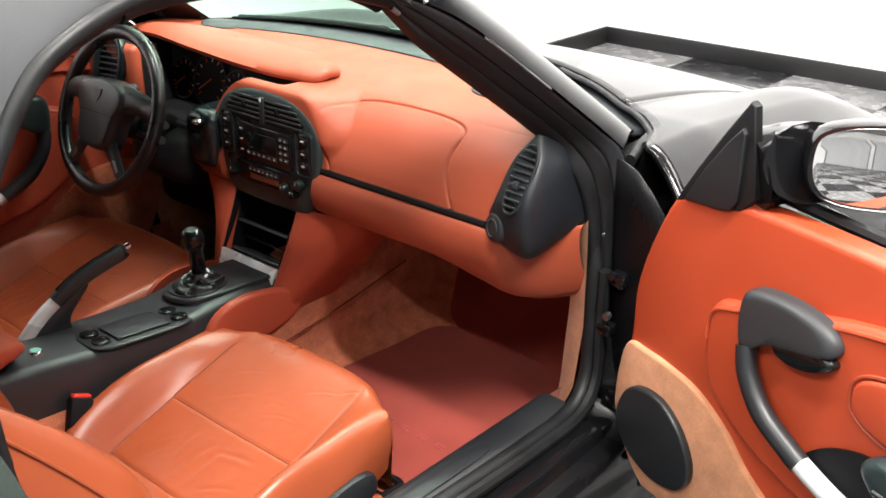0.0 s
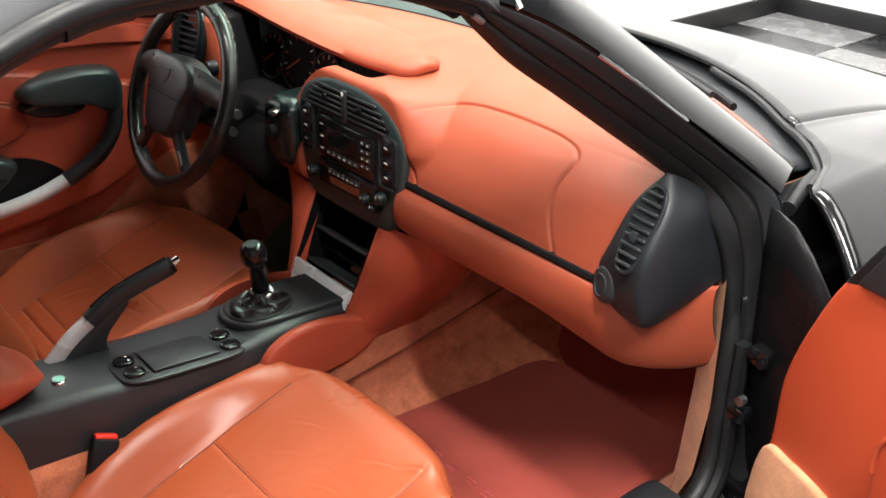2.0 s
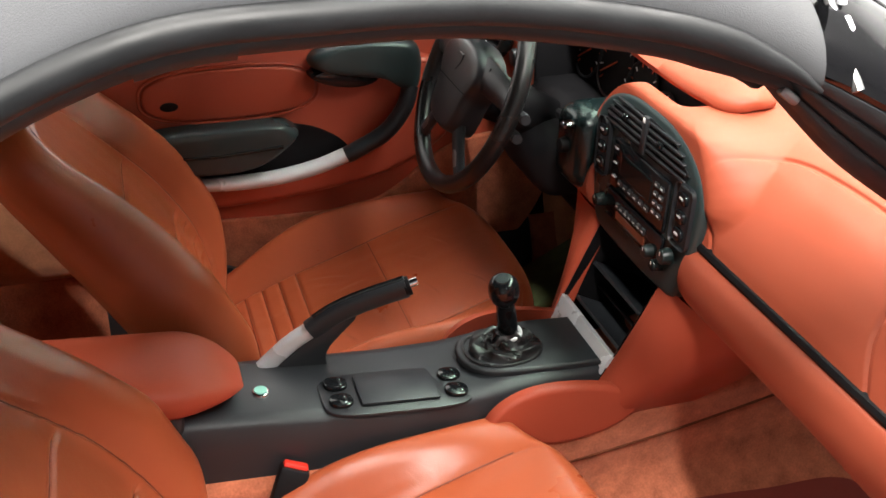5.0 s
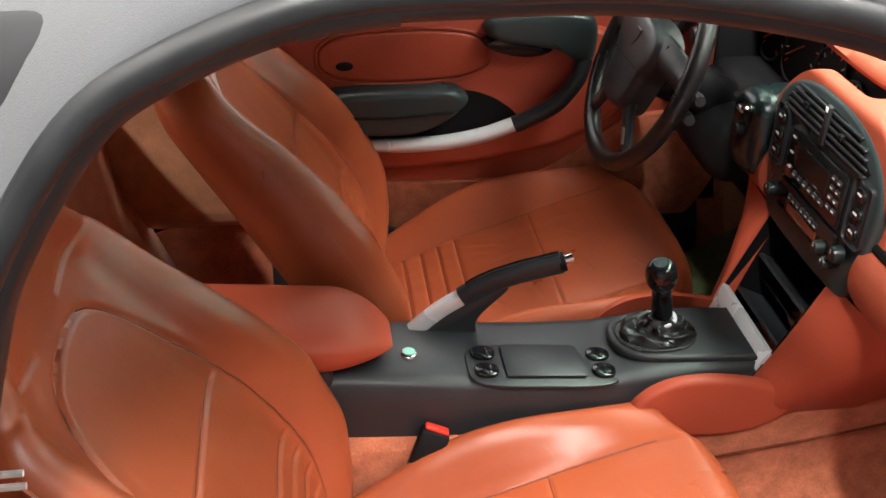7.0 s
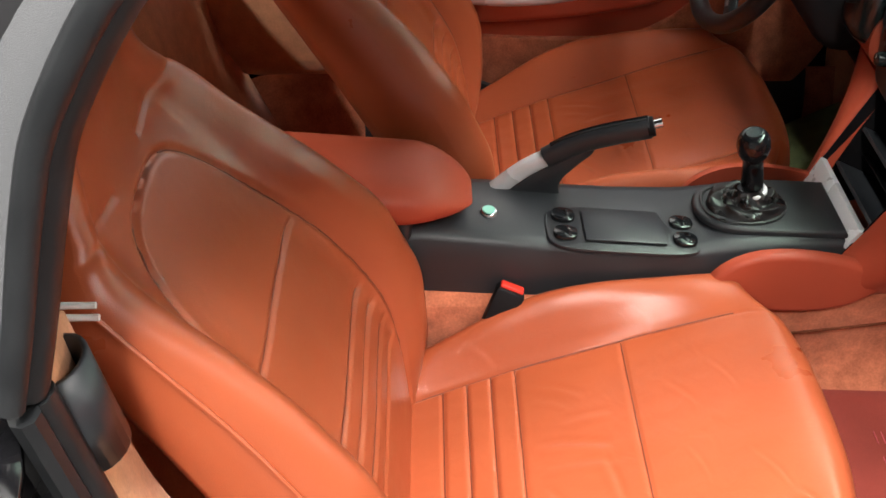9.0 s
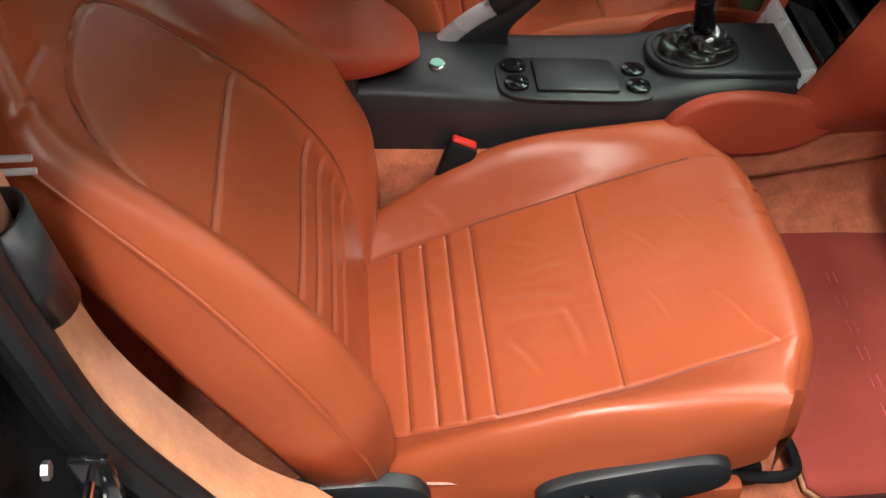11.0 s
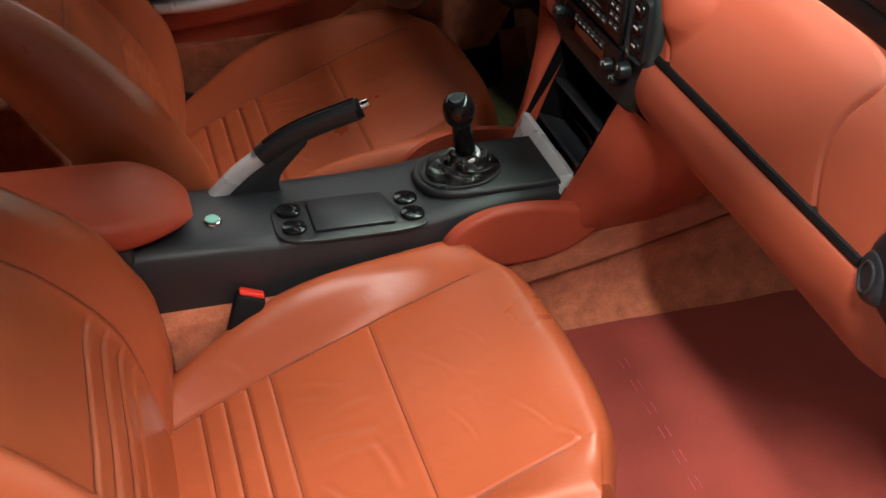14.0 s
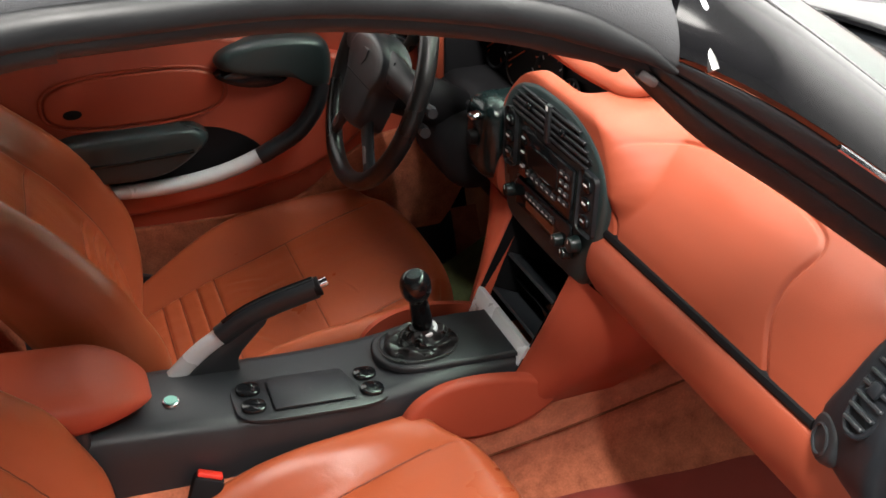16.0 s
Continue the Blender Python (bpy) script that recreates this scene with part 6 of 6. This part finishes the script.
    # pull bar
    bar = [(0.068, 0.705, 0.055), (0.085, 0.665, 0.068), (0.125, 0.62, 0.075), (0.185, 0.588, 0.075), (0.205, 0.578, 0.073)]
    part("pull_grip", tube([V(q[0], q[1], q[2] * kd) for q in spline(bar, 20)], 0.017, 12), PLASTIC, ob, "black leather pull grip")
    bar = [(0.200, 0.581, 0.073), (0.27, 0.557, 0.070), (0.36, 0.540, 0.062), (0.47, 0.535, 0.050), (0.58, 0.54, 0.03)]
    part("pull_arm", tube([V(q[0], q[1], q[2] * kd) for q in spline(bar, 24)], [0.0155] * 14 + [0.0155 - 0.0004 * k for k in range(10)], 12), SILVER, ob, "silver painted pull arm")
    vo = [(0.19, 0.575), (0.25, 0.625), (0.35, 0.645), (0.58, 0.64), (0.60, 0.57), (0.45, 0.535), (0.32, 0.54), (0.24, 0.555)]
    part("pocket", S(P(vo, 50), 0.004, 0.0335 * kd + 0.001), BLACK, ob, "dark door pocket")
    lidp = [(0.30, 0.62), (0.31, 0.648), (0.36, 0.658), (0.56, 0.655), (0.60, 0.62), (0.58, 0.575), (0.46, 0.562), (0.37, 0.572)]
    lid = part("pocket_lid", D(P(lidp, 50), 0.05 * kd, 0.028 * kd, 0.16), TEALH, ob, "satin dark pocket lid", smooth=60)
    part("lid_rib", tube([V(a, b, 0.078 * kd) for a, b in ((0.33, 0.612), (0.45, 0.606), (0.58, 0.608))], 0.004, 6), SATIN, lid)
    # sail corner
    tri = [(-0.152, 0.858), (-0.10, 0.866), (-0.045, 0.872), (-0.008, 0.884), (0.016, 0.914), (0.010, 0.97), (-0.002, 1.050), (-0.012, 1.056), (-0.055, 1.0), (-0.108, 0.926)]
    ts = part("sail_panel", S(tri, 0.014, -0.014, 0.004), RUBBER, ob, "black triangular mirror base panel")
    inner = [(-0.125, 0.870), (-0.040, 0.879), (-0.024, 0.884), (-0.012, 0.902), (-0.010, 1.008), (-0.016, 1.015), (-0.042, 0.988), (-0.088, 0.930)]
    part("sail_cover", S(inner, 0.010, -0.003, 0.003), PLASTIC, ts, "dark grained plastic cover")
    return ob


pd_ = frame_at((1.116, 0.503, 0.0), (0.9455, -0.3256, 0), (0, 0, 1))
pdoor = car_door(pd_, 1, "open passenger door with orange red leather panel", DOORRED)
dd_ = frame_at((-0.672, 0.372, 0.0), (0, 1, 0), (0, 0, 1))
car_door(dd_, -1, "closed driver door with dark red leather panel", DRIVERRED)
part("door_ledge", sweep([(-0.03, -0.02), (0.03, -0.02), (0.028, 0.012), (0.0, 0.02), (-0.03, 0.016)], [(-0.69, 0.52, 0.835), (-0.688, 0.3, 0.862), (-0.686, 0.0, 0.882), (-0.684, -0.48, 0.885)], (1, 0, 0)), DRIVERRED, car, "red leather window ledge")

# door mirror
mg = Vector((1.285, 0.530, 0.990))
mn = Vector((0.42, -0.90, 0.13)).normalized()
mm = frame_at(mg, Vector((0.90, 0.42, 0.0)), Vector((0, 0, 1)))
if (mm.to_3x3() @ Vector((0, 0, 1))).dot(mn) < 0:
    mm = mm @ Matrix.Rotation(math.pi, 4, "Y")
mm = mm @ Matrix.Rotation(radians(-7), 4, "X")
MO = [(q.x * 0.94, q.y * 0.92) for q in spline([(-0.088, 0.01, 0), (-0.075, 0.045, 0), (-0.02, 0.060, 0), (0.05, 0.060, 0), (0.085, 0.04, 0), (0.092, -0.005, 0), (0.075, -0.05, 0), (0.01, -0.062, 0), (-0.055, -0.055, 0), (-0.083, -0.03, 0)], 48, True)]
rows = [[mm @ Vector((a * k, b * k, w)) for a, b in MO] for k, w in ((0.985, 0.002), (1.05, 0.006), (1.10, -0.004), (1.12, -0.03), (1.04, -0.07), (0.80, -0.105), (0.45, -0.122), (0.1, -0.127))]
mir = part("mirror_housing", loft(rows, closed_u=True, cap=True), PAINT, pdoor, "glossy black door mirror housing", smooth=70)
part("mirror_glass", slab([(a * 0.975, b * 0.975) for a, b in MO], 0.003, mm @ pose(0, 0, 0.0), 0.001), MIRRORM, mir, "silvered mirror glass")
part("mirror_arm", sweep([(0.060 * math.cos(a), 0.075 * math.sin(a)) for a in (2 * math.pi * k / 16 for k in range(16))], [tuple(pd_ @ Vector((-0.02, 0.945, -0.02))), tuple(pd_ @ Vector((0.0, 0.955, -0.08))), tuple(mm @ Vector((-0.08, -0.01, -0.05)))], (0, 0, 1)), PAINT, mir)


# ---- floor tiles, the nearest as single pieces ----
TS = 0.61
proto = {}
nx0, nx1 = math.floor((X0) / TS), math.ceil(X1 / TS)
ny0, ny1 = math.floor(Y0 / TS), math.ceil(Y1 / TS)
rest = {0: bmesh.new(), 1: bmesh.new()}
for i in range(nx0, nx1):
    for j in range(ny0, ny1):
        x0, x1 = max(X0, i * TS + 0.0015), min(X1, (i + 1) * TS - 0.0015)
        y0, y1 = max(Y0, j * TS + 0.0015), min(Y1, (j + 1) * TS - 0.0015)
        if x1 - x0 < 0.02 or y1 - y0 < 0.02:
            continue
        k = 1 if (i + j) % 2 == 0 else 0
        near = x0 > -1.9 and x1 < 3.2 and y0 > -1.6
        key = (k, round(x1 - x0, 3), round(y1 - y0, 3))
        if near:
            if key not in proto:
                t = part("tile", box((-(x1 - x0) / 2, -(y1 - y0) / 2, -0.006), ((x1 - x0) / 2, (y1 - y0) / 2, 0.0), 0.001, 1), TILEG if k else TILED, None)
                proto[key] = t.data
            else:
                t = new("tile", proto[key])
            t.parent = floor
            t.location = ((x0 + x1) / 2, (y0 + y1) / 2, 0)
        else:
            bm = rest[k]
            vs = [bm.verts.new(p) for p in ((x0, y0, 0), (x1, y0, 0), (x1, y1, 0), (x0, y1, 0))]
            bm.faces.new(vs)
for k, bm in rest.items():
    r = part("far_tiles", bm, TILEG if k else TILED, floor)
    r["kind"] = "stuff"
